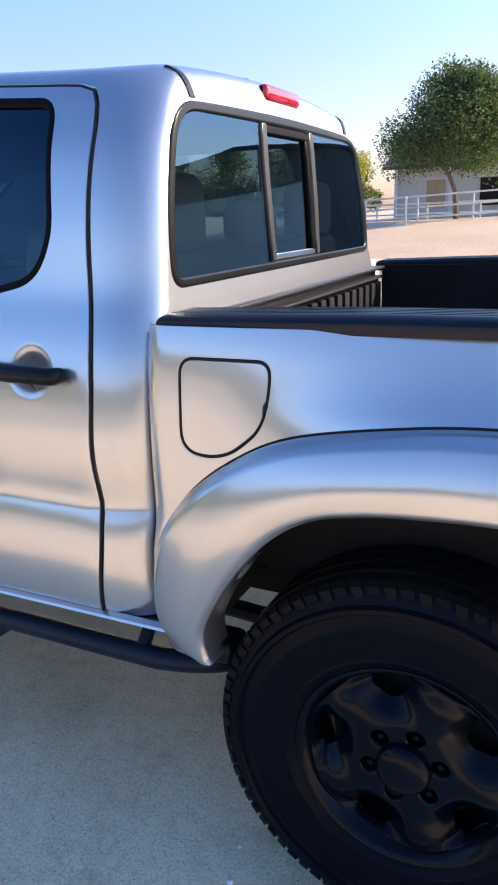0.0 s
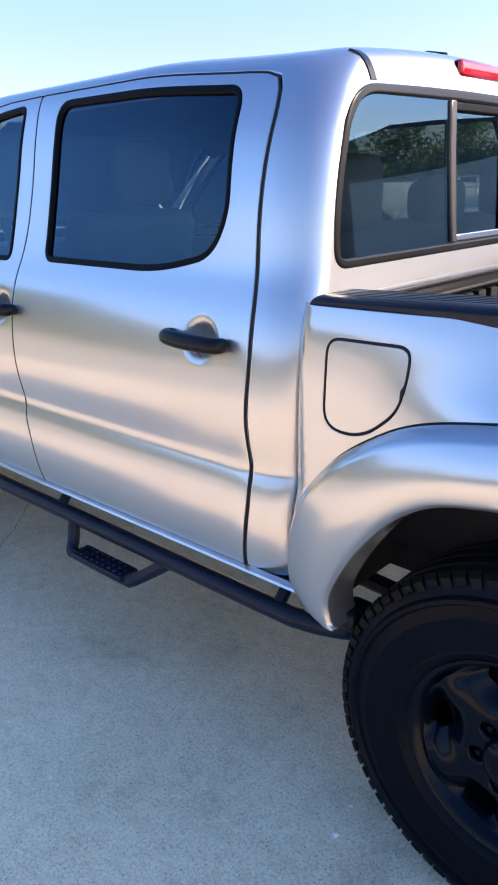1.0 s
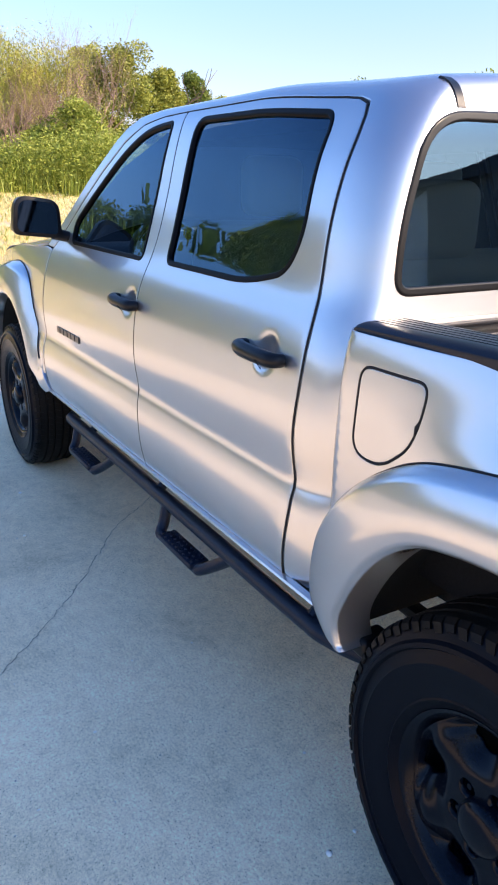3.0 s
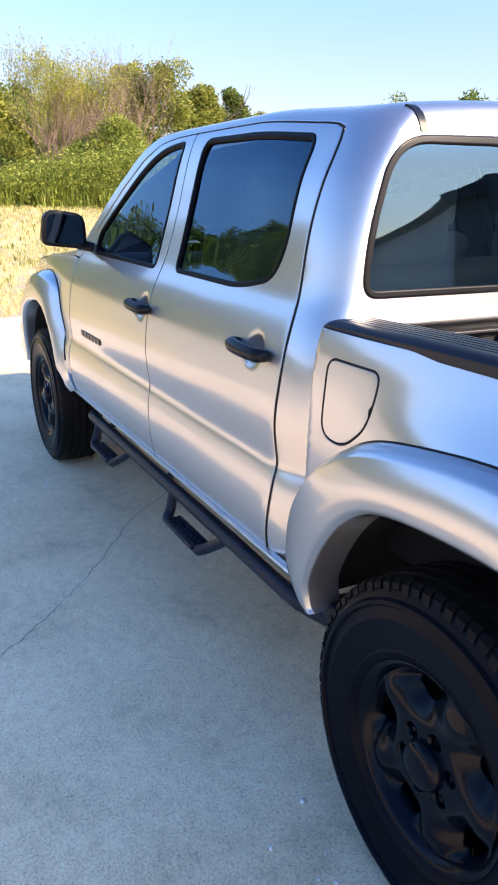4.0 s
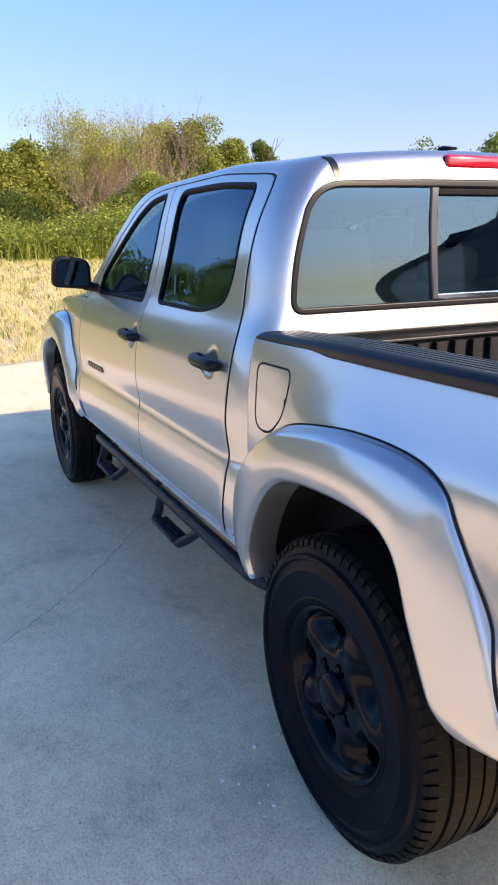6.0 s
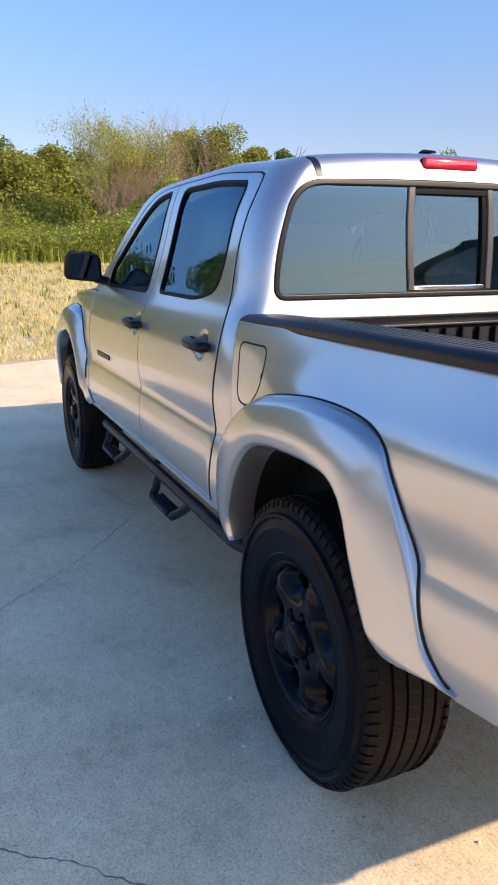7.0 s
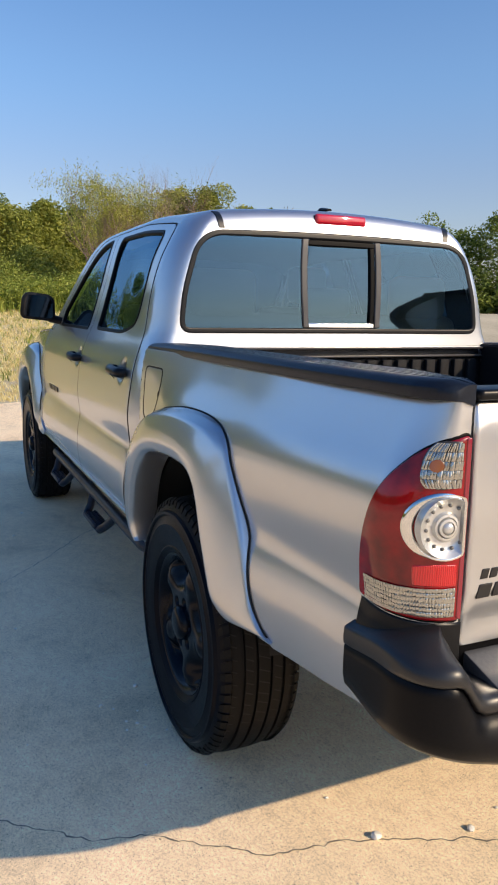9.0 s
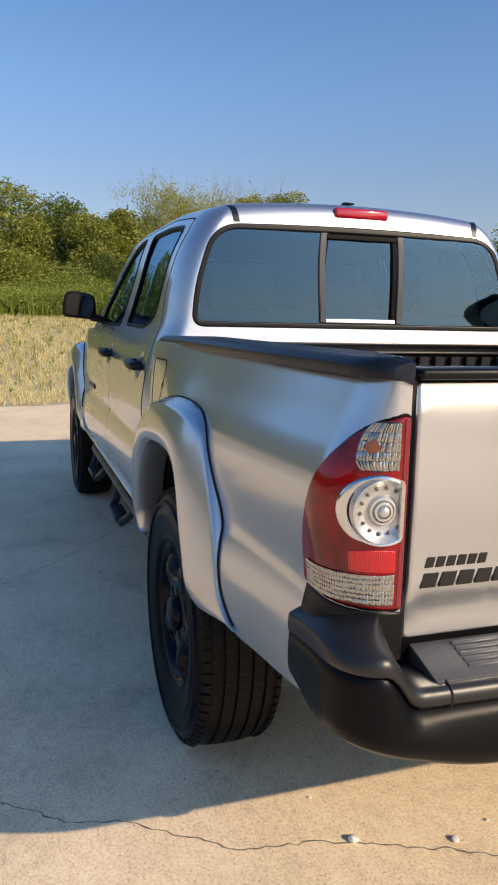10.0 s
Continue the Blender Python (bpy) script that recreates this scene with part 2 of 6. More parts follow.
def spline(knots):
    """A natural cubic through (x, y) knots."""
    xs, ys = np.array(knots, float).T
    n = len(xs)
    h = np.diff(xs)
    a = np.zeros((n, n))
    r = np.zeros(n)
    a[0, 0] = a[-1, -1] = 1
    for i in range(1, n - 1):
        a[i, i - 1:i + 2] = h[i - 1], 2 * (h[i - 1] + h[i]), h[i]
        r[i] = 6 * ((ys[i + 1] - ys[i]) / h[i] - (ys[i] - ys[i - 1]) / h[i - 1])
    m = np.linalg.solve(a, r)

    def at(x):
        x = min(max(x, xs[0]), xs[-1])
        i = min(max(int(np.searchsorted(xs, x)) - 1, 0), n - 2)
        p, q = xs[i + 1] - x, x - xs[i]
        return float((m[i] * p ** 3 + m[i + 1] * q ** 3) / (6 * h[i]) + (ys[i] / h[i] - m[i] * h[i] / 6) * p + (ys[i + 1] / h[i] - m[i + 1] * h[i] / 6) * q)
    return at


def smooth(a, b, x):
    t = min(max((x - a) / (b - a), 0.0), 1.0)
    return t * t * (3 - 2 * t)


def rounded(points, n=6):
    """A closed outline from corners (u, v[, radius])."""
    out, k = [], len(points)
    for i in range(k):
        p = Vector(points[i][:2])
        r = points[i][2] if len(points[i]) > 2 else 0.0
        a, b = Vector(points[i - 1][:2]) - p, Vector(points[(i + 1) % k][:2]) - p
        r = min(r, a.length * 0.48, b.length * 0.48)
        if r < 1e-4:
            out.append(p)
            continue
        p0, p1 = p + a.normalized() * r, p + b.normalized() * r
        for j in range(n + 1):
            t = j / n
            out.append((1 - t) ** 2 * p0 + 2 * t * (1 - t) * p + t * t * p1)
    return out


def resample(loop, step):
    out = []
    for i, p in enumerate(loop):
        q = loop[(i + 1) % len(loop)]
        k = max(1, math.ceil((q - p).length / step))
        out += [p.lerp(q, j / k) for j in range(k)]
    clean = [out[0]]
    for p in out[1:]:
        if (p - clean[-1]).length > 5e-4:
            clean.append(p)
    if (clean[0] - clean[-1]).length < 5e-4:
        clean.pop()
    return clean


def area2(loop):
    return 0.5 * sum(loop[i - 1].x * p.y - p.x * loop[i - 1].y for i, p in enumerate(loop))


def inside(pts, loop):
    """Which of the points (n x 2) lie inside the loop."""
    poly = np.array([tuple(p) for p in loop])
    x, y = pts[:, 0][:, None], pts[:, 1][:, None]
    a, b = poly, np.roll(poly, -1, 0)
    cross = (a[:, 1] > y) != (b[:, 1] > y)
    with np.errstate(divide="ignore", invalid="ignore"):
        at = (b[:, 0] - a[:, 0]) * (y - a[:, 1]) / (b[:, 1] - a[:, 1]) + a[:, 0]
    return (cross & (x < at)).sum(1) % 2 == 1


def off_edge(pts, loop):
    """Distance of points from the loop's edge."""
    a = np.array([tuple(p) for p in loop])
    b = np.roll(a, -1, 0)
    d = b - a
    best = np.full(len(pts), 1e9)
    for i in range(len(a)):
        t = np.clip(((pts - a[i]) @ d[i]) / max(d[i] @ d[i], 1e-12), 0, 1)
        best = np.minimum(best, np.hypot(*(pts - a[i] - t[:, None] * d[i]).T))
    return best


def inset(loop, d):
    """The loop moved inwards (for a loop that turns left) by d."""
    out, k = [], len(loop)
    for i in range(k):
        e0, e1 = (loop[i] - loop[i - 1]).normalized(), (loop[(i + 1) % k] - loop[i]).normalized()
        n0, n1 = Vector((-e0.y, e0.x)), Vector((-e1.y, e1.x))
        n = (n0 + n1)
        if n.length < 1e-3:
            n = n0
        n.normalize()
        out.append(loop[i] + n * d / max(0.4, n.dot(n0)))
    return out


def link(name, me, mat, parent=None, label=""):
    me.materials.clear()
    me.materials.append(mat)
    ob = new(name, me)
    if parent:
        ob.parent = parent
    if label:
        ob["label"] = label
    return ob


def part(name, bm, mat, parent=None, label="", flat=False, sharp=40):
    me = bpy.data.meshes.new(name)
    bmesh.ops.recalc_face_normals(bm, faces=bm.faces)
    bm.to_mesh(me)
    bm.free()
    if not flat:
        me.shade_smooth()
        me.set_sharp_from_angle(angle=radians(sharp))
    return link(name, me, mat, parent, label)


def panel(name, surface, outline, mat, parent, holes=(), step=0.04, thick=0.02, roll=0.004, side=1, label="", lift=0.0, fine=()):
    """A sheet-metal panel: the outline in (u, v) laid on surface(u, v), with rolled edges. side=-1: the mirrored panel."""
    loops = [resample(list(outline), step)]
    if area2(loops[0]) < 0:
        loops[0].reverse()
    for hole in holes:
        loop = resample(list(hole), step)
        if area2(loop) > 0:
            loop.reverse()
        loops.append(loop)
    inner = [inset(loop, roll) for loop in loops]
    lo = np.min([tuple(p) for p in inner[0]], 0)
    hi = np.max([tuple(p) for p in inner[0]], 0)
    gu, gv = np.meshgrid(np.arange(lo[0] + step / 2, hi[0], step), np.arange(lo[1] + step / 2, hi[1], step * 0.8))
    gu[::2] += step / 2
    pts = np.stack([gu.ravel(), gv.ravel()], 1)
    keep = inside(pts, inner[0])
    for loop in inner[1:]:
        keep &= ~inside(pts, loop)
    pts = pts[keep]
    for loop in inner:
        pts = pts[off_edge(pts, loop) > step * 0.45]
    for fu, fv, fr, fs in fine:
        pts = pts[np.hypot(pts[:, 0] - fu, pts[:, 1] - fv) > fr + fs * 0.6]
        ring = [(fu, fv)] + [(fu + r * math.cos(a), fv + r * math.sin(a)) for r in np.arange(fs, fr, fs) for a in np.linspace(0, 2 * math.pi, max(6, int(2 * math.pi * r / fs)), endpoint=False)]
        pts = np.concatenate([pts, np.array(ring)])
    verts = [p.copy() for loop in inner for p in loop]
    edges, base = [], 0
    for loop in inner:
        edges += [(base + i, base + (i + 1) % len(loop)) for i in range(len(loop))]
        base += len(loop)
    verts += [Vector(p) for p in pts]
    v2, _, f2, *_ = geometry.delaunay_2d_cdt(verts, edges, [], 0, 1e-6)
    cen = np.array([tuple((v2[f[0]] + v2[f[1]] + v2[f[2]]) / 3) for f in f2])
    ok = inside(cen, inner[0])
    for loop in inner[1:]:
        ok &= ~inside(cen, loop)

    def there(p):
        e = 0.002
        a = Vector(surface(p[0], p[1]))
        du = Vector(surface(p[0] + e, p[1])) - Vector(surface(p[0] - e, p[1]))
        dv = Vector(surface(p[0], p[1] + e)) - Vector(surface(p[0], p[1] - e))
        n = du.cross(dv)
        n.normalize()
        return a + n * lift, n, du.normalized(), dv.normalized()

    co, no = [], []
    for p in v2:
        a, n, *_ = there(p)
        co.append(a)
        no.append(n)
    faces = [tuple(f) for f, k in zip(f2, ok) if k]
    find = {}
    for i, p in enumerate(v2):
        find[(round(p.x, 5), round(p.y, 5))] = i
    for loop, ring in zip(loops, inner):
        rings = [[find.get((round(p.x, 5), round(p.y, 5)), -1) for p in ring]]
        if min(rings[0]) < 0:
            tree = np.array([tuple(p) for p in v2])
            rings[0] = [int(np.argmin(((tree - np.array(p)) ** 2).sum(1))) for p in ring]
        for depth in (roll, thick):
            row = []
            for p, q in zip(loop, ring):
                a, n, du, dv = there(p)
                d = p - q
                out = (du * d.x + dv * d.y)
                out.normalize()
                row.append(len(co))
                co.append(a - n * depth)
                no.append((n + out).normalized() if depth == roll else out)
            rings.append(row)
        for a, b in zip(rings, rings[1:]):
            for i in range(len(a)):
                j = (i + 1) % len(a)
                faces.append((a[i], b[i], b[j], a[j]))
    if side < 0:
        co = [Vector((c.x, -c.y, c.z)) for c in co]
        no = [Vector((c.x, -c.y, c.z)) for c in no]
        faces = [tuple(reversed(f)) for f in faces]
    me = bpy.data.meshes.new(name)
    me.from_pydata([tuple(c) for c in co], [], faces)
    me.update()
    me.shade_smooth()
    me.normals_split_custom_set_from_vertices([tuple(n) for n in no])
    return link(name, me, mat, parent, label)


def sweep(bm, path, radius, sides=12, cap=True, flat=1.0):
    """A tube along 3D points; radius a number or one per point."""
    pts = [Vector(p) for p in path]
    rings = []
    up = Vector((0, 0, 1))
    for i, p in enumerate(pts):
        t = (pts[min(i + 1, len(pts) - 1)] - pts[max(i - 1, 0)]).normalized()
        if abs(t.dot(up)) > 0.95:
            up = Vector((0, 1, 0))
        s = t.cross(up).normalized()
        w = s.cross(t).normalized()
        r = radius[i] if isinstance(radius, (list, tuple)) else radius
        rings.append([bm.verts.new(p + s * math.cos(a) * r + w * math.sin(a) * r * flat) for a in (2 * math.pi * k / sides for k in range(sides))])
    for a, b in zip(rings, rings[1:]):
        for k in range(sides):
            bm.faces.new((a[k], a[(k + 1) % sides], b[(k + 1) % sides], b[k]))
    if cap:
        bm.faces.new(list(reversed(rings[0])))
        bm.faces.new(rings[-1])


def curved(points, n=6):
    """A Catmull-Rom line through 3D points."""
    p = [Vector(q) for q in points]
    p = [2 * p[0] - p[1]] + p + [2 * p[-1] - p[-2]]
    out = []
    for i in range(1, len(p) - 2):
        for j in range(n):
            t = j / n
            out.append(0.5 * (2 * p[i] + (p[i + 1] - p[i - 1]) * t + (2 * p[i - 1] - 5 * p[i] + 4 * p[i + 1] - p[i + 2]) * t * t + (3 * p[i] - p[i - 1] - 3 * p[i + 1] + p[i + 2]) * t ** 3))
    return out + [p[-2]]


def box(bm, x0, x1, y0, y1, z0, z1, bevel=0.0, segments=2):
    m = Matrix.Translation(((x0 + x1) / 2, (y0 + y1) / 2, (z0 + z1) / 2)) @ Matrix.Diagonal((x1 - x0, y1 - y0, z1 - z0, 1))
    made = bmesh.ops.create_cube(bm, size=1, matrix=m)
    if bevel:
        vs = set(made["verts"])
        es = [e for e in bm.edges if e.verts[0] in vs and e.verts[1] in vs]
        bmesh.ops.bevel(bm, geom=es, offset=bevel, segments=segments, affect="EDGES", profile=0.5)


def revolve(bm, profile, n=64, closed=False):
    """Turns (radius, y) points round the y axis."""
    rings = []
    for i in range(n):
        a = 2 * math.pi * i / n
        rings.append([bm.verts.new((r * math.cos(a), y, r * math.sin(a))) for r, y in profile])
    k = len(profile)
    for i in range(n):
        a, b = rings[i], rings[(i + 1) % n]
        for j in range(k if closed else k - 1):
            bm.faces.new((a[j], a[(j + 1) % k], b[(j + 1) % k], b[j]))


def empty(name, place, label, category, group=""):
    ob = new(name)
    ob.empty_display_size = 0.2
    ob.location = place
    return tagged(ob, label, category, group)


# ------------------------------------------------------------------ ground
def rise(x, y):
    """The field climbs gently beyond the pad."""
    d = max(-8.5 - x, 0.0)
    z = 1.45 * smooth(0, 22, d) + 0.5 * smooth(22, 60, d)
    e = max(y - 20, -8.0 - y, 0.0)
    return max(z, 0.75 * smooth(0, 25, e)) - 0.03


def build_ground():
    xs = sorted(set([-2500, -900, -400, -200, -120] + list(np.arange(-80, 60, 2.0)) + [60, 100, 200, 500, 2500]))
    ys = sorted(set([-2500, -900, -400, -200, -120] + list(np.arange(-80, 90, 2.0)) + [90, 120, 200, 500, 2500]))
    verts = [(x, y, rise(x, y)) for x in xs for y in ys]
    k = len(ys)
    faces = [(i * k + j, (i + 1) * k + j, (i + 1) * k + j + 1, i * k + j + 1) for i in range(len(xs) - 1) for j in range(k - 1)]
    me = bpy.data.meshes.new("ground")
    me.from_pydata(verts, [], faces)
    me.shade_smooth()
    tagged(link("ground", me, DRY), "dry yellow grass field rising gently beyond the concrete", "field", kind="structure")


build_ground()


def build_pad():
    bm = bmesh.new()
    rng = random.Random(4)
    edge = [(-8.55 - 0.30 * (y + 1.1) + 0.05 * rng.uniform(-1, 1), y) for y in np.arange(-9, 6.1, 0.25)]
    outline = [(-9.5, -34)] + edge + [(-10.7, 20), (14, 20), (14, -34)]
    vs = [bm.verts.new((x, y, 0)) for x, y in outline]
    f = bm.faces.new(vs)
    ext = bmesh.ops.extrude_face_region(bm, geom=[f])
    bmesh.ops.translate(bm, verts=[v for v in ext["geom"] if isinstance(v, bmesh.types.BMVert)], vec=(0, 0, -0.12))
    tagged(part("pavement", bm, CONCRETE, flat=True), "pale weathered concrete parking slab with hairline cracks", "pavement", kind="structure")


build_pad()

def crack(points, seed, wide):
    """A hairline crack: a ragged dark sliver just proud of the slab."""
    rng = random.Random(seed)
    line = []
    for a, b in zip(points, points[1:]):
        a, b = Vector(a), Vector(b)
        n = max(2, int((b - a).length / 0.012))
        line += [a.lerp(b, k / n) for k in range(n)]
    bm = bmesh.new()
    prev = None
    off = 0.0
    for k, p in enumerate(line):
        q = line[min(k + 1, len(line) - 1)] - line[max(k - 1, 0)]
        d = Vector((-q.y, q.x)).normalized()
        off = off * 0.8 + rng.gauss(0, 0.0035)
        w = wide * rng.uniform(0.35, 1.3) * min(1.0, (len(line) - k) / 12 + 0.1)
        row = [bm.verts.new((p.x + d.x * (off + e), p.y + d.y * (off + e), 0.0012)) for e in (-w, w)]
        if prev:
            bm.faces.new((prev[0], prev[1], row[1], row[0]))
        prev = row
    tagged(part("crack", bm, CRACK, flat=True), "thin dark crack running across the concrete slab", "crack", kind="structure")


crack([(-1.05, -1.75), (-1.4, -1.41), (-1.63, -1.16), (-1.83, -1.0), (-1.94, -0.91), (-2.19, -0.74), (-2.40, -0.50), (-2.7, -0.2)], 1, 0.0016)
crack([(-0.3, -2.0), (-0.04, -1.62), (0.10, -1.46), (0.20, -1.34), (0.31, -1.19), (0.36, -1.04), (0.43, -0.95), (0.51, -0.84), (0.54, -0.73), (0.56, -0.60), (0.60, -0.52), (0.63, -0.44), (0.67, -0.31), (0.74, -0.2), (0.85, 0.1)], 2, 0.0020)


def pebble(x, y, r, seed):
    rng = random.Random(seed)
    bm = bmesh.new()
    bmesh.ops.create_icosphere(bm, subdivisions=2, radius=r)
    for v in bm.verts:
        v.co *= rng.uniform(0.82, 1.15)
        v.co.z *= 0.65
    ob = part("pebble", bm, STONE, sharp=25)
    ob.location = (x, y, r * 0.45)
    tagged(ob, "small pale stone lying on the concrete slab", "pebble", "pebbles on the slab")


for k, (x, y, r) in enumerate(((-0.38, -0.89, 0.0085), (-0.293, -1.03, 0.0072), (-0.262, -0.995, 0.004), (-0.172, -0.975, 0.005), (-0.148, -0.945, 0.006), (-0.125, -0.985, 0.004), (-0.222, -0.925, 0.004), (-0.40, -0.80, 0.006), (-0.12, -0.93, 0.003), (-0.08, -0.87, 0.0035), (0.07, -0.98, 0.003), (0.58, -0.53, 0.014), (0.65, -0.29, 0.011), (0.61, -0.17, 0.005), (0.40, -0.57, 0.005),
                               (-1.02, -1.22, 0.005), (-2.81, -0.98, 0.008), (-2.68, -1.16, 0.008), (-2.33, -1.08, 0.007), (-0.67, -0.76, 0.004), (-1.27, -0.80, 0.004))):
    pebble(x, y, r, k)

rng = random.Random(12)
bm = bmesh.new()
for k in range(420):
    x, y, r = rng.uniform(-4.5, 1.6), rng.uniform(-2.6, -0.5), rng.choice((0.0008, 0.001, 0.0014, 0.0014, 0.002, 0.003))
    turn = Matrix.Translation((x, y, r * 0.4)) @ Matrix.Rotation(rng.uniform(0, 3), 4, "Z") @ Matrix.Diagonal((r * rng.uniform(0.7, 1.6), r, r * 0.7, 1))
    vs = [bm.verts.new(turn @ Vector(p)) for p in ((1, 0, 0), (-1, 0.2, 0), (0, 1, 0), (0.1, -1, 0), (0, 0, 1), (0, 0, -0.6))]
    for a, b in ((0, 2), (2, 1), (1, 3), (3, 0)):
        bm.faces.new((vs[a], vs[b], vs[4]))
        bm.faces.new((vs[b], vs[a], vs[5]))
tagged(part("grit", bm, mottled(material("grit", (0.5, 0.47, 0.42), 0.9), (0.12, 0.11, 0.10), (0.9, 0.87, 0.8), 2, 9, 0.3, island=0.9), flat=True), "fine pale and dark grit scattered on the slab", "grit", kind="stuff")

# ------------------------------------------------------------------ the pickup truck: x runs to its tail, -y is its left side
W_OF = spline([(0.36, 0.775), (0.46, 0.800), (0.52, 0.826), (0.57, 0.8425), (0.61, 0.8495), (0.65, 0.8520), (0.68, 0.8512), (0.71, 0.8482), (0.74, 0.8430), (0.762, 0.8375), (0.778, 0.8322), (0.788, 0.8284), (0.796, 0.8262), (0.81, 0.8255), (0.84, 0.8275),
               (0.90, 0.831), (1.0, 0.822), (1.05, 0.813), (1.11, 0.797), (1.17, 0.772), (1.20, 0.757), (1.25, 0.736), (1.35, 0.702), (1.45, 0.669), (1.50, 0.652),
               (1.55, 0.632), (1.60, 0.608), (1.65, 0.578), (1.70, 0.548), (1.76, 0.505)])
Z_OF = spline([(0.0, 0.0), (1.0, 1.0), (1.5, 1.5), (1.55, 1.549), (1.60, 1.599), (1.65, 1.639), (1.70, 1.6565), (1.76, 1.660)])
X_OF = spline([(0.3, -0.555), (1.0, -0.5535), (1.10, -0.5520), (1.15, -0.5537), (1.2, -0.5592), (1.35, -0.569), (1.5, -0.579), (1.58, -0.5865), (1.62, -0.598), (1.66, -0.622), (1.70, -0.658), (1.76, -0.72)])
BED_W = spline([(0.36, 0.775), (0.46, 0.800), (0.52, 0.828), (0.57, 0.846), (0.62, 0.855), (0.67, 0.857), (0.71, 0.8545), (0.745, 0.8475), (0.768, 0.8405), (0.782, 0.8362), (0.795, 0.8350), (0.82, 0.8360),
                (0.86, 0.8420), (0.92, 0.8490), (0.96, 0.8500), (0.99, 0.8465), (1.02, 0.8375), (1.05, 0.8235), (1.075, 0.8115), (1.10, 0.8005), (1.13, 0.7885), (1.165, 0.7755), (1.25, 0.746)])
BED_FLAT = spline([(0.36, 0.775), (0.46, 0.800), (0.52, 0.828), (0.57, 0.846), (0.62, 0.852), (0.67, 0.8515), (0.71, 0.848), (0.745, 0.8405), (0.775, 0.832), (0.82, 0.829),
                   (0.90, 0.829), (1.0, 0.825), (1.08, 0.8185), (1.13, 0.811), (1.16, 0.803), (1.25, 0.77)])
HANDLES = ((-0.828, 1.066), (-1.692, 1.071))


def corner_path(u, w, xr, x1, rx, ry, arc, w0):
    """Plan of a flank that turns a corner into a rear face; u runs along it."""
    if u <= x1:
        return u + (xr - rx - x1) * smooth(x1 - 0.5, x1, u), -w
    if u <= x1 + arc:
        a = (u - x1) / arc * math.pi / 2
        return xr - rx + rx * math.sin(a), -(w - ry + ry * math.cos(a))
    return xr, -(w - ry) * (1 - (u - x1 - arc) / (w0 - ry))


REAR_SWELL = spline([(0.3, 0.0), (1.1, 0.0), (1.2, 0.004), (1.3, 0.02), (1.4, 0.03), (1.5, 0.028), (1.58, 0.016), (1.66, 0.004), (1.76, 0.0)])
CAB_U = 0.165                    # u of the cab's rear middle
BED_END = 0.93 + 0.15 + 0.02    # u of the bed's rear edge beside the tailgate


def cab_surface(u, h):
    v = 2 * CAB_U - u if u > CAB_U else u
    w = W_OF(h) + REAR_SWELL(h) * smooth(-1.30, -0.66, v)
    x, y = corner_path(v, w, X_OF(h), -0.71, 0.15, 0.075, 0.19, 0.76)
    z = Z_OF(h) + 0.03 * max(0.0, 1 - (y / 0.55) ** 2) * smooth(1.53, 1.66, h)
    z += 0.029 * smooth(-0.68, -1.25, x) * smooth(1.40, 1.62, h) * smooth(-2.5, -1.9, x)
    if x < -2.7:
        y += 0.12 * ((-2.7 - x) / 1.3) ** 1.6
    for hx, hz in HANDLES:
        d = math.hypot((x - hx) / 0.050, (z - hz) / 0.047)
        if d < 1.3:
            y += 0.018 * (1 - smooth(0.0, 1.25, d))
    return x, (-y if u > CAB_U else y), z


def bed_surface(u, z):
    k = smooth(-0.44, 0.10, u)
    w = BED_FLAT(z) * (1 - k) + BED_W(z) * k - 0.028 * smooth(0.40, 0.95, u)
    r = math.hypot((u - 0.05) / 1.06, z - 0.50)
    w += (0.006 + 0.007 * smooth(0.30, -0.05, u)) * math.exp(-((r - 0.46) / 0.11) ** 2) * smooth(0.9, 0.5, u)
    w -= 0.026 * max(0.0, min(1.3, (-0.510 - u) / 0.04)) ** 2
    ry = w - 0.72
    if u <= 0.93:
        return u, -w, z
    if u <= 1.08:
        a = (u - 0.93) / 0.15 * math.pi / 2
        return 0.93 + 0.09 * math.sin(a), -(0.72 + ry * math.cos(a)), z
    return 1.02, -0.72 + (u - 1.08), z


def back_u(y, h):
    """u of a point of the cab's rear face at the side distance y."""
    w = W_OF(h) + REAR_SWELL(h) - 0.075
    if abs(y) <= w:
        d = (1 - abs(y) / w) * 0.685
        u = CAB_U - 0.685 + d
    else:
        u = -0.71 + 0.19 * math.acos(min(1.0, (abs(y) - w) / 0.075)) / (math.pi / 2)
    return u if y < 0 else 2 * CAB_U - u


truck = empty("pickup_truck", (0, 0, 0), "silver crew-cab pickup truck with black steel wheels and black trim", "pickup truck")

REAR_EDGE = [(-0.689, 0.565), (-0.677, 0.70), (-0.679, 0.785), (-0.687, 0.90), (-0.688, 1.04), (-0.700, 1.22), (-0.702, 1.36), (-0.699, 1.51), (-0.704, 1.58)]
MID_EDGE = [(-1.512, 0.565), (-1.545, 0.69), (-1.585, 0.785), (-1.615, 0.95), (-1.632, 1.14), (-1.628, 1.30), (-1.645, 1.45), (-1.675, 1.62)]
FRONT_EDGE = [(-2.60, 0.565), (-2.66, 0.70), (-2.675, 0.85), (-2.675, 1.05), (-2.665, 1.165)]


def shifted(line, du):
    return [(u + du, v) for u, v in line]


def loop_of(points):
    return [Vector(p) for p in points]


def smooth_line(points, n=5):
    return [(p.x, p.y) for p in curved([(u, v, 0) for u, v in points], n)]


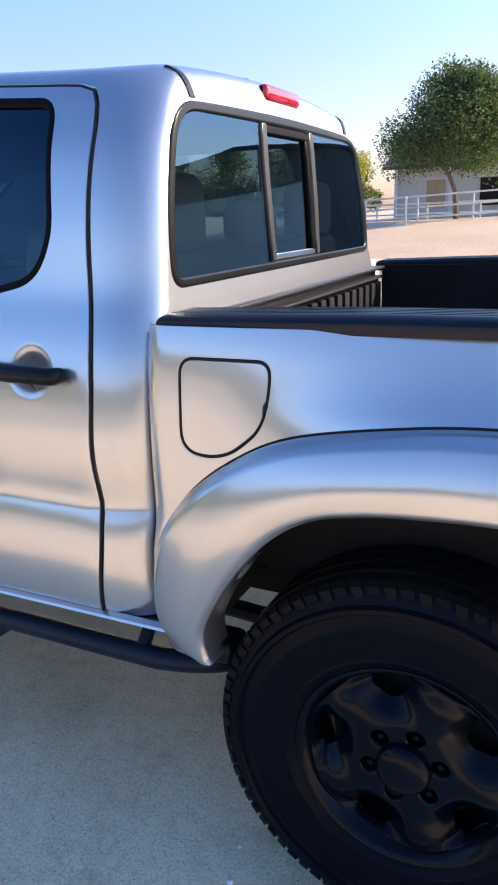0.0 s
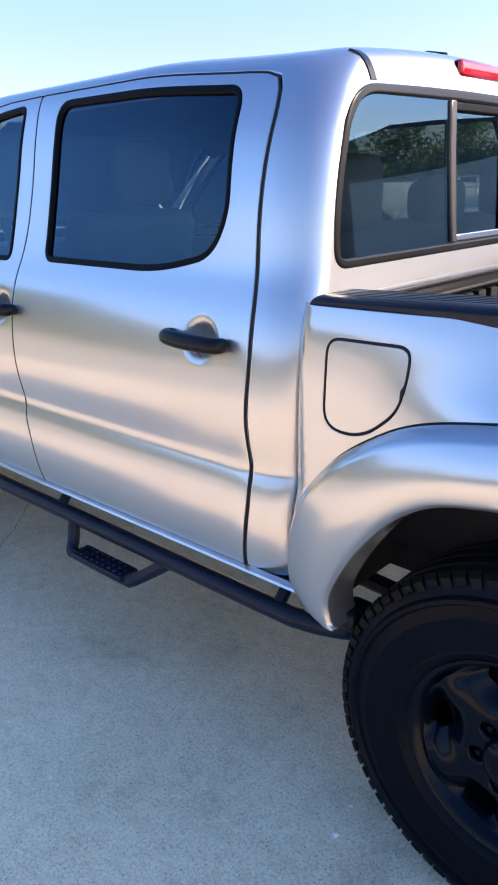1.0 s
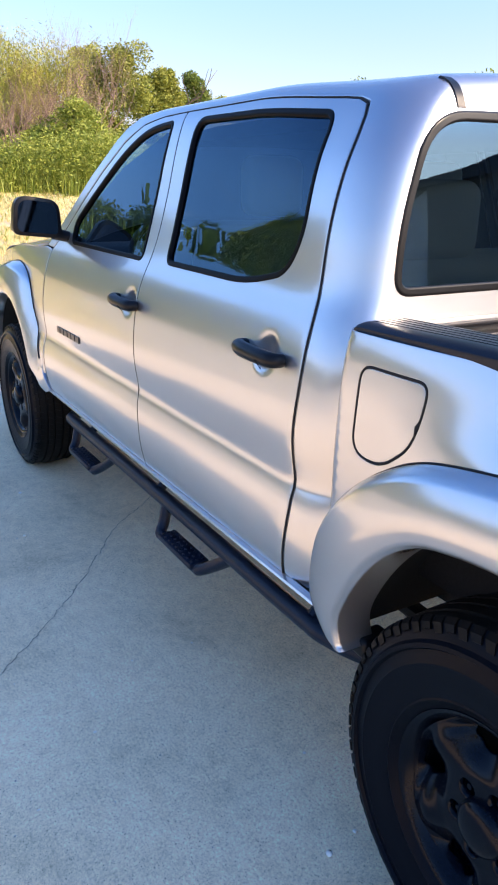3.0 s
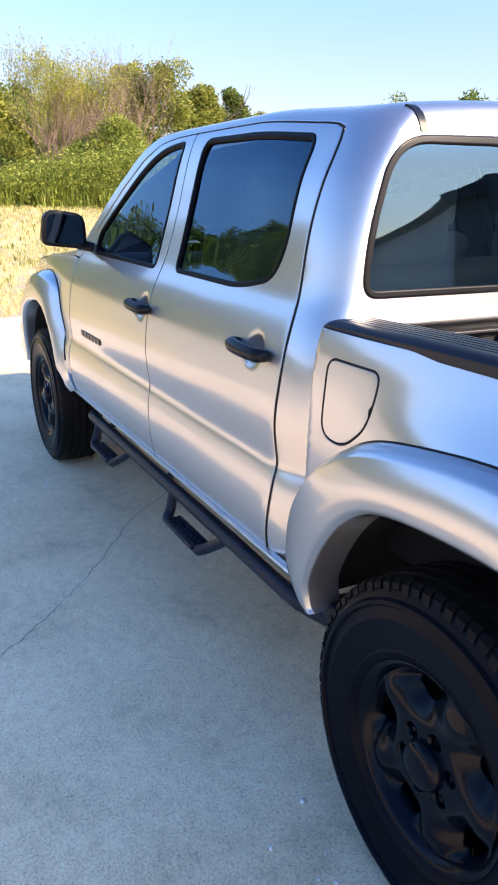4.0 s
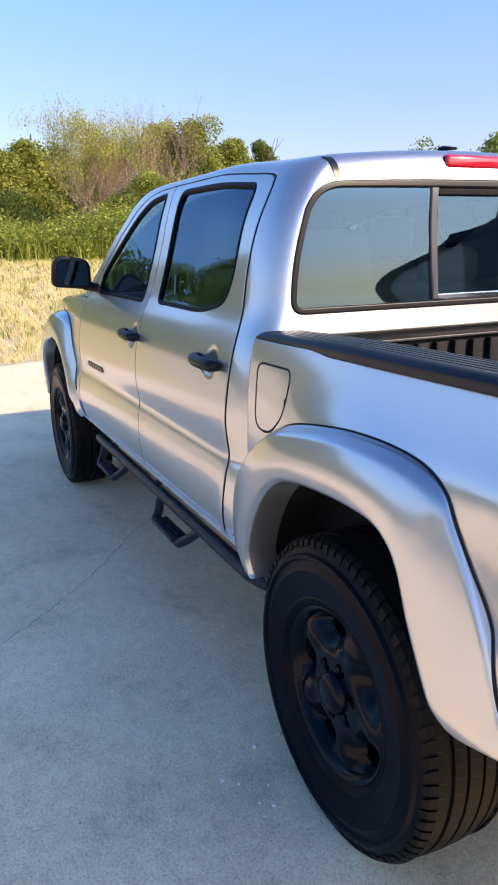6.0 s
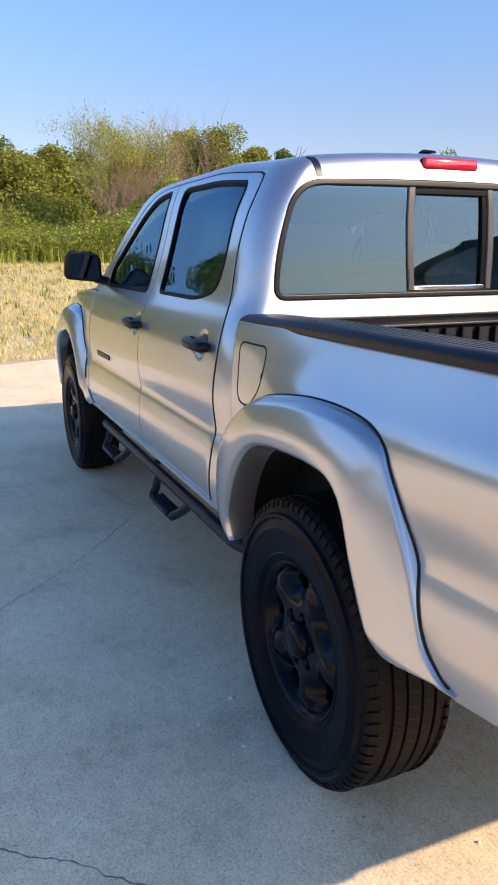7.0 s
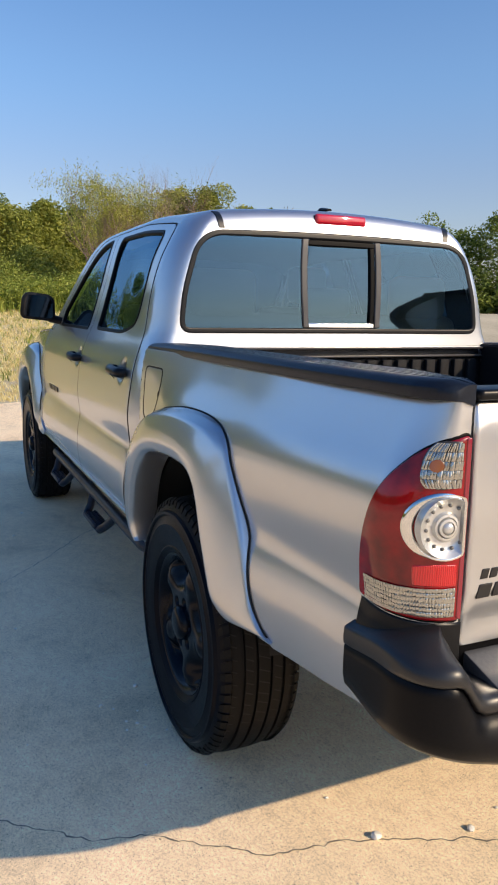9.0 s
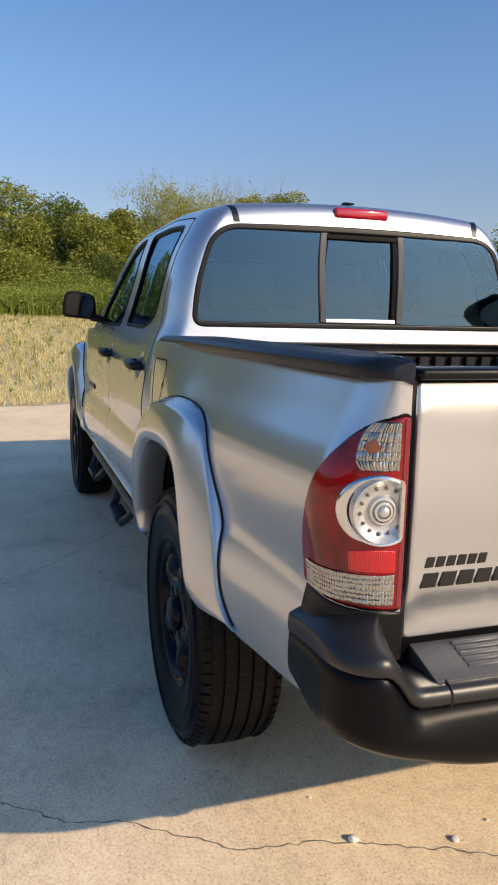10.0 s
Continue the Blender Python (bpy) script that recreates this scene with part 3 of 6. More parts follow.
rear_door_line = smooth_line(shifted(REAR_EDGE, -0.004)) + [(-0.717, 1.606), (-0.748, 1.618), (-0.80, 1.622), (-1.2, 1.630), (-1.668, 1.632)]
rear_door_line += list(reversed(smooth_line(shifted(MID_EDGE, 0.003))))
front_door_line = smooth_line(shifted(MID_EDGE, -0.003)) + [(-1.681, 1.632), (-1.85, 1.628), (-2.0, 1.610), (-2.14, 1.565), (-2.30, 1.475), (-2.45, 1.36), (-2.58, 1.245), (-2.655, 1.172)]
front_door_line += list(reversed(smooth_line(shifted(FRONT_EDGE, 0.003))))

REAR_WINDOW = [(-1.505, 1.212, 0.03), (-1.560, 1.598, 0.05), (-0.818, 1.588, 0.04), (-0.798, 1.33, 0.10), (-0.845, 1.243, 0.06), (-1.02, 1.207, 0.2)]
FRONT_WINDOW = [(-1.700, 1.207, 0.02), (-1.745, 1.603, 0.03), (-1.93, 1.59, 0.12), (-2.12, 1.53, 0.15), (-2.30, 1.42, 0.1), (-2.47, 1.285, 0.05), (-2.44, 1.212, 0.03)]


def grown(points, d):
    loop = rounded(points)
    if area2(loop) < 0:
        loop.reverse()
    return inset(resample(loop, 0.03), -d)


def handle(parent, hx, hz, side):
    bm = bmesh.new()
    y = -W_OF(hz)
    top = [(hx - 0.092, y + 0.004, hz + 0.003), (hx - 0.086, y - 0.022, hz + 0.003), (hx - 0.05, y - 0.033, hz + 0.002), (hx, y - 0.036, hz + 0.001), (hx + 0.05, y - 0.035, hz), (hx + 0.079, y - 0.028, hz - 0.001), (hx + 0.086, y - 0.004, hz - 0.002)]
    line = curved(top, 6)
    radii = [0.0145 + 0.0055 * math.sin(math.pi * i / (len(line) - 1)) ** 0.4 for i in range(len(line))]
    sweep(bm, line, radii, 14, True, 0.95)
    for v in bm.verts:
        v.co.y *= side
    ob = part("door_handle", bm, BLACK, parent, "black plastic pull handle")
    bm = bmesh.new()
    sweep(bm, [(hx + 0.0445, y - 0.040, hz + 0.0185), (hx + 0.0445, y - 0.0570, hz - 0.004), (hx + 0.0445, y - 0.040, hz - 0.0255)], 0.0012, 5)
    for v in bm.verts:
        v.co.y *= side
    part("handle_seam", bm, GAP, ob)


def door(name, line, window, side, hx, hz):
    leaf = panel(name, cab_surface, loop_of(line), PAINT, truck, [grown(window, 0.009)], 0.02, side=side, fine=[(hx, hz, 0.085, 0.006)], roll=0.0013)
    panel("window_seal", cab_surface, grown(window, 0.011), SEAL, leaf, [grown(window, -0.006)], 0.03, 0.02, 0.005, side=side, lift=0.003, label="black rubber window seal")
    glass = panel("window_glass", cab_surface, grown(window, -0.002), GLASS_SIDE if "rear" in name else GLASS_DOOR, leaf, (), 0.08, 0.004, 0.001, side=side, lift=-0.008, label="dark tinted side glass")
    handle(leaf, hx, hz, side)
    edge = [Vector(cab_surface(u, v)) for u, v in [(p.x, p.y) for p in resample(inset(resample(loop_of(line), 0.03), -0.0032 if area2(loop_of(line)) > 0 else 0.0032), 0.03)]]
    bm = bmesh.new()
    sweep(bm, [(p.x, (p.y + 0.002) * side, p.z - 0.001) for p in edge + edge[:1]], 0.0026, 6, False)
    part("shut_line", bm, GAP, leaf, "black rubber seal in the shut line")
    # inner trim of the door
    panel("door_trim", cab_surface, [Vector(p) for p in ((-0.72, 0.60), (-0.74, 1.20), (-1.58, 1.20), (-1.52, 0.60))] if "rear" in name else [Vector(p) for p in ((-1.56, 0.60), (-1.66, 1.20), (-2.60, 1.19), (-2.58, 0.60))], CABIN, leaf, (), 0.1, 0.02, 0.01, side=side, lift=-0.06)
    return leaf


for side in (1, -1):
    door("rear_door", rear_door_line, REAR_WINDOW, side, *HANDLES[0])
    front = door("front_door", front_door_line, FRONT_WINDOW, side, *HANDLES[1])

# cab shell: flanks behind the doors, cant rails, pillars and the rear face in one pressing
half = smooth_line(shifted(REAR_EDGE, 0.0035)) + [(-0.710, 1.613), (-0.745, 1.625), (-0.80, 1.629), (-1.2, 1.637), (-1.675, 1.639), (-1.85, 1.635), (-2.0, 1.617), (-2.145, 1.572), (-2.305, 1.482), (-2.455, 1.368), (-2.585, 1.253), (-2.67, 1.18),
        (-2.76, 1.18), (-2.62, 1.30), (-2.42, 1.47), (-2.24, 1.59), (-2.12, 1.66), (-2.05, 1.74)]
right = [(2 * CAB_U - u, v) for u, v in half]
low = [(-0.62, 0.552), (-0.56, 0.552), (-0.56, 1.10)]
shell_line = list(reversed(half)) + low + [(2 * CAB_U - u, v) for u, v in reversed(low)] + right
WINDOW_BACK = [(-0.668, 1.215, 0.05), (-0.655, 1.36, 0.2), (-0.585, 1.585, 0.10), (0.585, 1.585, 0.10), (0.655, 1.36, 0.2), (0.668, 1.215, 0.05)]


def back_loop(points, d=0.0):
    loop = rounded(points, 8)
    if area2(loop) < 0:
        loop.reverse()
    return [Vector((back_u(p.x, p.y), p.y)) for p in inset(resample(loop, 0.03), d)]


shell = panel("cab_shell", cab_surface, loop_of(shell_line), PAINT, truck, [back_loop(WINDOW_BACK, 0.012)], 0.021)
frame_back = panel("rear_window_frame", cab_surface, back_loop(WINDOW_BACK, 0.0), BLACK, truck, [back_loop(WINDOW_BACK, 0.020)], 0.025, 0.02, 0.006, lift=0.006, label="black rubber rear window surround")


def pane(name, y0, y1, z0, z1, lift):
    pts = [p for p in back_loop(WINDOW_BACK, 0.015)]
    lo, hi = back_u(y0, 1.4), back_u(y1, 1.4)
    clip = [Vector((min(max(p.x, lo), hi), min(max(p.y, z0), z1))) for p in pts]
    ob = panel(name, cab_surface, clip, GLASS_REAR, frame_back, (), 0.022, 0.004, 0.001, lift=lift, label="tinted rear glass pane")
    return ob


pane("left_pane", -0.9, -0.158, 1.1, 1.7, 0.0)
pane("right_pane", 0.158, 0.9, 1.1, 1.7, 0.0)
pane("sliding_pane", -0.150, 0.150, 1.243, 1.555, -0.010)


def cab_bar(name, y0, y1, z0, z1, mat, lift, thick, label=""):
    loop = [Vector((back_u(y, z), z)) for y, z in ((y0, z0), (y1, z0), (y1, z1), (y0, z1))]
    return panel(name, cab_surface, loop, mat, frame_back, (), 0.05, thick, 0.003, lift=lift, label=label)


FRAME_GREY = material("satin_frame", (0.045, 0.045, 0.05), 0.38)
cab_bar("divider", -0.172, -0.148, 1.238, 1.566, FRAME_GREY, 0.008, 0.02)
cab_bar("divider", 0.148, 0.172, 1.238, 1.566, FRAME_GREY, 0.008, 0.02)
cab_bar("slider_top", -0.148, 0.148, 1.548, 1.564, SEAL, 0.004, 0.02)
cab_bar("slider_sill", -0.148, 0.148, 1.237, 1.254, CHROME, 0.003, 0.02, "bright metal sill of the sliding pane")
cab_bar("slider_post", 0.128, 0.147, 1.254, 1.548, SEAL, 0.002, 0.02)

# roof skin and its black ditch strips
bm = bmesh.new()
rows = []
for i in range(30):
    x = -0.665 - i * (2.14 - 0.665) / 29
    row = []
    for j in range(21):
        y = -0.505 + 1.01 * j / 20
        z = 1.660 + 0.034 * (1 - (y / 0.55) ** 2) - 0.10 * smooth(-1.75, -2.35, x) - 0.012 * smooth(-0.78, -0.64, x) + 0.027 * smooth(-0.68, -1.25, x)
        row.append(bm.verts.new((x, y, z)))
    rows.append(row)
for a, b in zip(rows, rows[1:]):
    for j in range(20):
        bm.faces.new((a[j], a[j + 1], b[j + 1], b[j]))
part("roof_panel", bm, PAINT, truck)
for side in (-1, 1):
    bm = bmesh.new()
    prev = None
    line = []
    line += [cab_surface(back_u(-y, h), h) for y, h in ((0.510, 1.672), (0.509, 1.668), (0.508, 1.662), (0.504, 1.64), (0.500, 1.615), (0.496, 1.59))]
    for k, p in enumerate(curved(line, 4)):
        e = smooth(-0.80, -0.66, p.x)
        row = [bm.verts.new((p.x + (0.002 + c) * e, side * (-p.y + d), p.z - 0.022 * (1 - e) + c)) for d, c in ((-0.012, -0.006), (-0.011, 0.0005), (0.011, 0.0005), (0.012, -0.006))]
        if prev:
            for j in range(3):
                bm.faces.new((prev[j], prev[j + 1], row[j + 1], row[j]))
        prev = row
    part("roof_strip", bm, RAIL, truck, "black roof ditch moulding")

# headliner
bm = bmesh.new()
rows = []
for i in range(12):
    x = -0.70 - i * (2.12 - 0.70) / 11
    rows.append([bm.verts.new((x, 1.08 * y, 1.615 + 0.034 * (1 - (y / 0.55) ** 2) - 0.09 * smooth(-1.75, -2.35, x) - 0.03 * smooth(-0.85, -0.68, x) - 0.05 * smooth(0.40, 0.50, abs(y)))) for y in np.linspace(-0.50, 0.50, 13)])
for a, b in zip(rows, rows[1:]):
    for j in range(12):
        bm.faces.new((a[j], a[j + 1], b[j + 1], b[j]))
part("headliner", bm, CABIN, truck, "dark cloth headliner")

# windscreen
bm = bmesh.new()
rows = [[bm.verts.new((x + 0.16 * (y / 0.66) ** 2, y * s, z)) for y in np.linspace(-0.66, 0.66, 13)] for x, z, s in ((-2.16, 1.615, 0.78), (-2.40, 1.50, 0.90), (-2.65, 1.345, 0.99), (-2.90, 1.17, 1.08))]
for a, b in zip(rows, rows[1:]):
    for j in range(12):
        bm.faces.new((a[j], a[j + 1], b[j + 1], b[j]))
part("windscreen", bm, GLASS_FRONT, truck).visible_shadow = False

# third brake light
bm = bmesh.new()
box(bm, -0.62, -0.588, -0.112, 0.112, 1.628, 1.668, 0.012, 3)
brake = part("brake_light", bm, RED_TOP, truck, "red high-mounted brake light")
brake.rotation_euler = (0, 0, 0)
bm = bmesh.new()
box(bm, -0.622, -0.598, -0.115, 0.115, 1.625, 1.664, 0.008, 2)
part("brake_light_base", bm, SEAL, brake)
# small antenna foot on the roof
bm = bmesh.new()
sweep(bm, [(-0.80, 0.006, 1.694), (-0.75, 0.006, 1.707), (-0.70, 0.006, 1.700)], [0.010, 0.020, 0.012], 10, True, 0.4)
part("antenna_foot", bm, BLACK, truck)

# bed flanks
BED_BOTTOM = [(0.60, 0.572), (0.80, 0.590), (0.94, 0.612), (1.02, 0.66)]
ARCH = [(0.03 + 0.505 * math.cos(a), 0.44 + 0.51 * math.sin(a)) for a in np.linspace(math.pi * 0.97, math.pi * 0.10, 24)]
FUEL = [(-0.466, 0.937, 0.05), (-0.466, 1.112, 0.03), (-0.288, 1.112, 0.05), (-0.287, 1.06, 0.05), (-0.300, 0.995, 0.06), (-0.375, 0.933, 0.09)]
bed_line = [(-0.550, 0.50), (-0.550, 1.168), (BED_END, 1.168), (BED_END, 0.74), (1.02, 0.70)] + list(reversed(BED_BOTTOM)) + list(reversed(ARCH))
for side in (1, -1):
    flank = panel("bed_side", bed_surface, loop_of(bed_line), PAINT, truck, [grown(FUEL, 0.003)] if side > 0 else (), 0.02, side=side, roll=0.0013)
    if side > 0:
        flap = panel("fuel_flap", bed_surface, grown(FUEL, -0.0025), PAINT, flank, (), 0.03, 0.012, 0.0013, label="fuel filler flap in body colour")
        ring = [Vector(bed_surface(p.x, p.y)) for p in grown(FUEL, 0.0003)]
        bm = bmesh.new()
        sweep(bm, [(p.x, p.y + 0.0012, p.z) for p in ring + ring[:1]], 0.0027, 6, False)
        part("flap_seal", bm, GAP, flap)
        panel("flap_recess", bed_surface, grown(FUEL, 0.012), GAP, flank, (), 0.05, 0.01, 0.002, lift=-0.016)
        bm = bmesh.new()
        sweep(bm, [(x, bed_surface(x, z)[1] + 0.001, z) for x, z in ((-0.290, 1.048), (-0.2925, 1.036), (-0.297, 1.018))], [0.001, 0.0055, 0.001], 8, True, 1.0)
        part("finger_notch", bm, GAP, flap)
    # Added dark sheets behind doors and pillars; they stand for shade in the gaps.
    panel("shade_backing", cab_surface, [Vector(p) for p in ((-2.66, 0.575), (-2.66, 1.18), (-0.60, 1.19), (-0.60, 0.575))], GAP, truck, (), 0.1, 0.01, 0.002, side=side, lift=-0.022)
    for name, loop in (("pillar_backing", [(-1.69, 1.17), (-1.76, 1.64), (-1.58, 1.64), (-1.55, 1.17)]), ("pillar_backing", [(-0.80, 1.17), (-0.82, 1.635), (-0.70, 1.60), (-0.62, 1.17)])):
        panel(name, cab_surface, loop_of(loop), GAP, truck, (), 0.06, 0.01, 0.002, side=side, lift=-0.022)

# sills below the doors
for side in (1, -1):
    bm = bmesh.new()
    prev = None
    for x in np.linspace(-2.62, -0.515, 24):
        row = [bm.verts.new((x, -side * y, z)) for y, z in ((0.835, 0.562), (0.850, 0.558), (0.853, 0.553), (0.848, 0.549), (0.828, 0.546), (0.795, 0.543), (0.76, 0.540), (0.70, 0.538))]
        if prev:
            for j in range(7):
                bm.faces.new((prev[j], prev[j + 1], row[j + 1], row[j]))
        prev = row
    part("sill", bm, PAINT, truck)

# wheel-arch flares
REAR_ARCH = [((-0.452, 0.518), (-0.400, 0.522)), ((-0.496, 0.545), (-0.412, 0.540)), ((-0.536, 0.615), (-0.408, 0.605)), ((-0.520, 0.75), (-0.348, 0.715)), ((-0.455, 0.852), (-0.27, 0.81)),
             ((-0.36, 0.930), (-0.19, 0.865)), ((-0.235, 0.989), (-0.10, 0.888)), ((-0.03, 1.025), (0.0, 0.898)), ((0.129, 1.033), (0.12, 0.902)), ((0.265, 1.022), (0.21, 0.896)),
             ((0.344, 0.992), (0.262, 0.872)), ((0.383, 0.942), (0.295, 0.832)), ((0.434, 0.853), (0.325, 0.755)), ((0.472, 0.775), (0.358, 0.69)), ((0.494, 0.720), (0.378, 0.655)),
             ((0.523, 0.654), (0.405, 0.615)), ((0.566, 0.604), (0.44, 0.584)), ((0.590, 0.591), (0.50, 0.584)), ((0.603, 0.586), (0.56, 0.583))]
FRONT_ARCH = [((-3.86, 0.50), (-3.76, 0.48)), ((-3.83, 0.68), (-3.72, 0.63)), ((-3.72, 0.90), (-3.62, 0.79)), ((-3.54, 1.02), (-3.47, 0.875)), ((-3.30, 1.07), (-3.28, 0.908)),
              ((-3.08, 1.06), (-3.10, 0.89)), ((-2.93, 1.00), (-2.97, 0.82)), ((-2.84, 0.88), (-2.89, 0.72)), ((-2.79, 0.77), (-2.84, 0.63)), ((-2.72, 0.66), (-2.78, 0.565)), ((-2.60, 0.555), (-2.68, 0.53))]


def on_body(x, z):
    return -cab_surface(x, z)[1] if x < -1 else -bed_surface(x, z)[1]


def flare(pairs, side, reach):
    a = curved([(*p, 0) for p, _ in pairs], 12)
    b = curved([(*q, 0) for _, q in pairs], 12)
    bm = bmesh.new()
    lines = []
    for i, (p, q) in enumerate(zip(a, b)):
        t = i / (len(a) - 1)
        lip = reach - 0.035 * smooth(0.22, 0.0, t)
        base = sum(on_body(a[k].x, a[k].y) for k in range(max(0, i - 60), min(len(a), i + 61))) / len(range(max(0, i - 60), min(len(a), i + 61)))
        base += 0.004 + (on_body(p.x, p.y) - base) * smooth(0.84, 0.97, t)
        lip += (base + 0.004 - lip) * smooth(0.80, 0.99, t)
        rear = smooth(0.42, 0.62, t)
        row = []
        for s in (0.0, 0.0, 0.02, 0.04, 0.07, 0.10, 0.14, 0.18, 0.22, 0.27, 0.32, 0.37, 0.42, 0.48, 0.54, 0.60, 0.66, 0.72, 0.78, 0.84, 0.89, 0.93, 0.965, 0.985, 1.0):
            m = p.lerp(q, s)
            e = 0.44 * smooth(-0.06, 0.15, s) + 0.56 * (1 - (1 - min(1.0, s / 0.8)) ** 1.7) - 0.06 * smooth(0.6, 1.0, s)
            e += rear * (0.12 * smooth(-0.06, 0.06, s) + 0.88 * (1 - (1 - min(1.0, s / 0.95)) ** 1.35) - e)
            row.append([m.x, -(base + 0.004 * (s > 0) + (lip - base) * e - 0.010 * smooth(0.9, 1.0, s) ** 2), m.y])
        row[0][1] += 0.02
        d = q - p
        for k, deep in ((0.01, 0.006), (0.02, 0.03), (0.03, 0.06), (0.04, 0.085)):
            row.append([row[24][0] + d.x * k, row[24][1] + deep * (1 - 0.9 * smooth(0.88, 1.0, t)), row[24][2] + d.y * k])
        lines.append([bm.verts.new((x, y * side, z)) for x, y, z in row])
    for r0, r1 in zip(lines, lines[1:]):
        for j in range(len(r0) - 1):
            bm.faces.new((r0[j], r0[j + 1], r1[j + 1], r1[j]))
    part("arch_flare", bm, PAINT, truck, "body-colour wheel arch flare", sharp=70)
    bm = bmesh.new()
    sweep(bm, [(p.x, -side * (on_body(p.x, p.y) + 0.001), p.y) for p in a[4:-14]], 0.0034, 6)
    part("flare_gasket", bm, GAP, truck, "thin black gasket line")

for side in (1, -1):
    flare(REAR_ARCH, side, 0.912)
    flare(FRONT_ARCH, side, 0.876)

for side in (1, -1):
    bm = bmesh.new()
    box(bm, -0.440, -0.385, 0.745, 0.825, 0.488, 0.535, 0.012, 3)
    for v in bm.verts:
        v.co.y *= -side
    part("arch_guard", bm, BLACK, truck, "small black splash guard")

# front wings, bonnet and nose
ARCH_F = [(-3.27 + 0.50 * math.cos(a), 0.42 + 0.50 * math.sin(a)) for a in np.linspace(math.pi * 0.97, math.pi * 0.06, 24)]
wing_line = [(-2.677, 0.60), (-2.685, 0.85), (-2.683, 1.05), (-2.672, 1.168), (-2.76, 1.175), (-3.3, 1.155), (-3.8, 1.085), (-4.02, 0.98), (-4.02, 0.62), (-3.82, 0.55)] + ARCH_F + [(-2.74, 0.52)]
for side in (1, -1):
    panel("front_wing", cab_surface, loop_of(wing_line), PAINT, truck, (), 0.05, side=side)
bm = bmesh.new()
rows = []
for i in range(14):
    x = -2.80 - i * 1.22 / 13
    row = []
    for j in range(21):
        y = -1 + 2 * j / 20
        w = -cab_surface(x, 1.12)[1] - 0.006
        z = 1.172 - 0.105 * ((-2.8 - x) / 1.22) ** 1.6 + 0.055 * (1 - abs(y) ** 3) - 0.02 * smooth(-3.85, -4.02, x)
        row.append(bm.verts.new((x, w * y, z)))
    rows.append(row)
for a, b in zip(rows, rows[1:]):
    for j in range(20):
        bm.faces.new((a[j], a[j + 1], b[j + 1], b[j]))
part("bonnet", bm, PAINT, truck)
bm = bmesh.new()
box(bm, -4.12, -3.96, -0.66, 0.66, 0.66, 1.09, 0.05, 3)
part("grille", bm, BLACK, truck)
bm = bmesh.new()
box(bm, -4.20, -3.86, -0.80, 0.80, 0.42, 0.70, 0.07, 4)
part("front_bumper", bm, PAINT, truck)

# tailgate
TG_X = spline([(0.70, 1.012), (0.74, 1.014), (0.79, 1.017), (0.805, 1.024), (0.83, 1.026), (0.95, 1.028), (1.08, 1.026), (1.13, 1.024), (1.155, 1.014), (1.17, 1.0)])


def gate_surface(y, z):
    return TG_X(z) - 0.005, y, z


gate = panel("tailgate", gate_surface, rounded([(-0.686, 0.728, 0.012), (0.686, 0.728, 0.012), (0.686, 1.158, 0.012), (-0.686, 1.158, 0.012)]), PAINT, truck, (), 0.05, 0.03, 0.005)
bm = bmesh.new()
box(bm, 0.945, 1.000, -0.684, 0.684, 0.74, 1.165, 0.01)
part("tailgate_liner", bm, LINER, gate)
bm = bmesh.new()
box(bm, 0.95, 1.024, -0.688, 0.688, 1.158, 1.176, 0.007, 3)
part("tailgate_cap", bm, BLACK, gate, "black tailgate top cap")

for y in (-0.695, 0.695):
    bm = bmesh.new()
    box(bm, 0.94, 1.008, y - 0.011, y + 0.011, 0.73, 1.158, 0.002, 1)
    part("gate_seal", bm, GAP, truck, "dark gap beside the tailgate")
bm = bmesh.new()
box(bm, 0.90, 1.005, -0.80, 0.80, 0.60, 0.775, 0.01)
part("rear_crossmember", bm, SEAL, truck)

BADGE = material("dark_badge", (0.012, 0.012, 0.013), 0.35, 0.0)
for y0, step, w, z0, z1 in ((-0.662, 0.0200, 0.0186, 0.853, 0.871), (-0.668, 0.0345, 0.0328, 0.819, 0.844)):
    for k in range(6):
        bm = bmesh.new()
        y = y0 + k * step
        box(bm, 1.019, 1.0222, y, y + w * 0.90, z0, z1, 0.0012, 1)
        for v in bm.verts:
            v.co.y += 0.25 * (v.co.z - z0)
        part("badge_bar", bm, BADGE, gate, "plain dark badge bar")
for side in (1, -1):
    for k in range(6):
        bm = bmesh.new()
        x = -2.47 + k * 0.049
        box(bm, x, x + 0.040, -0.8345, -0.829, 0.843, 0.868, 0.001, 1)
        for v in bm.verts:
            v.co.y *= side
        part("badge_bar", bm, BADGE, truck, "plain dark badge bar")

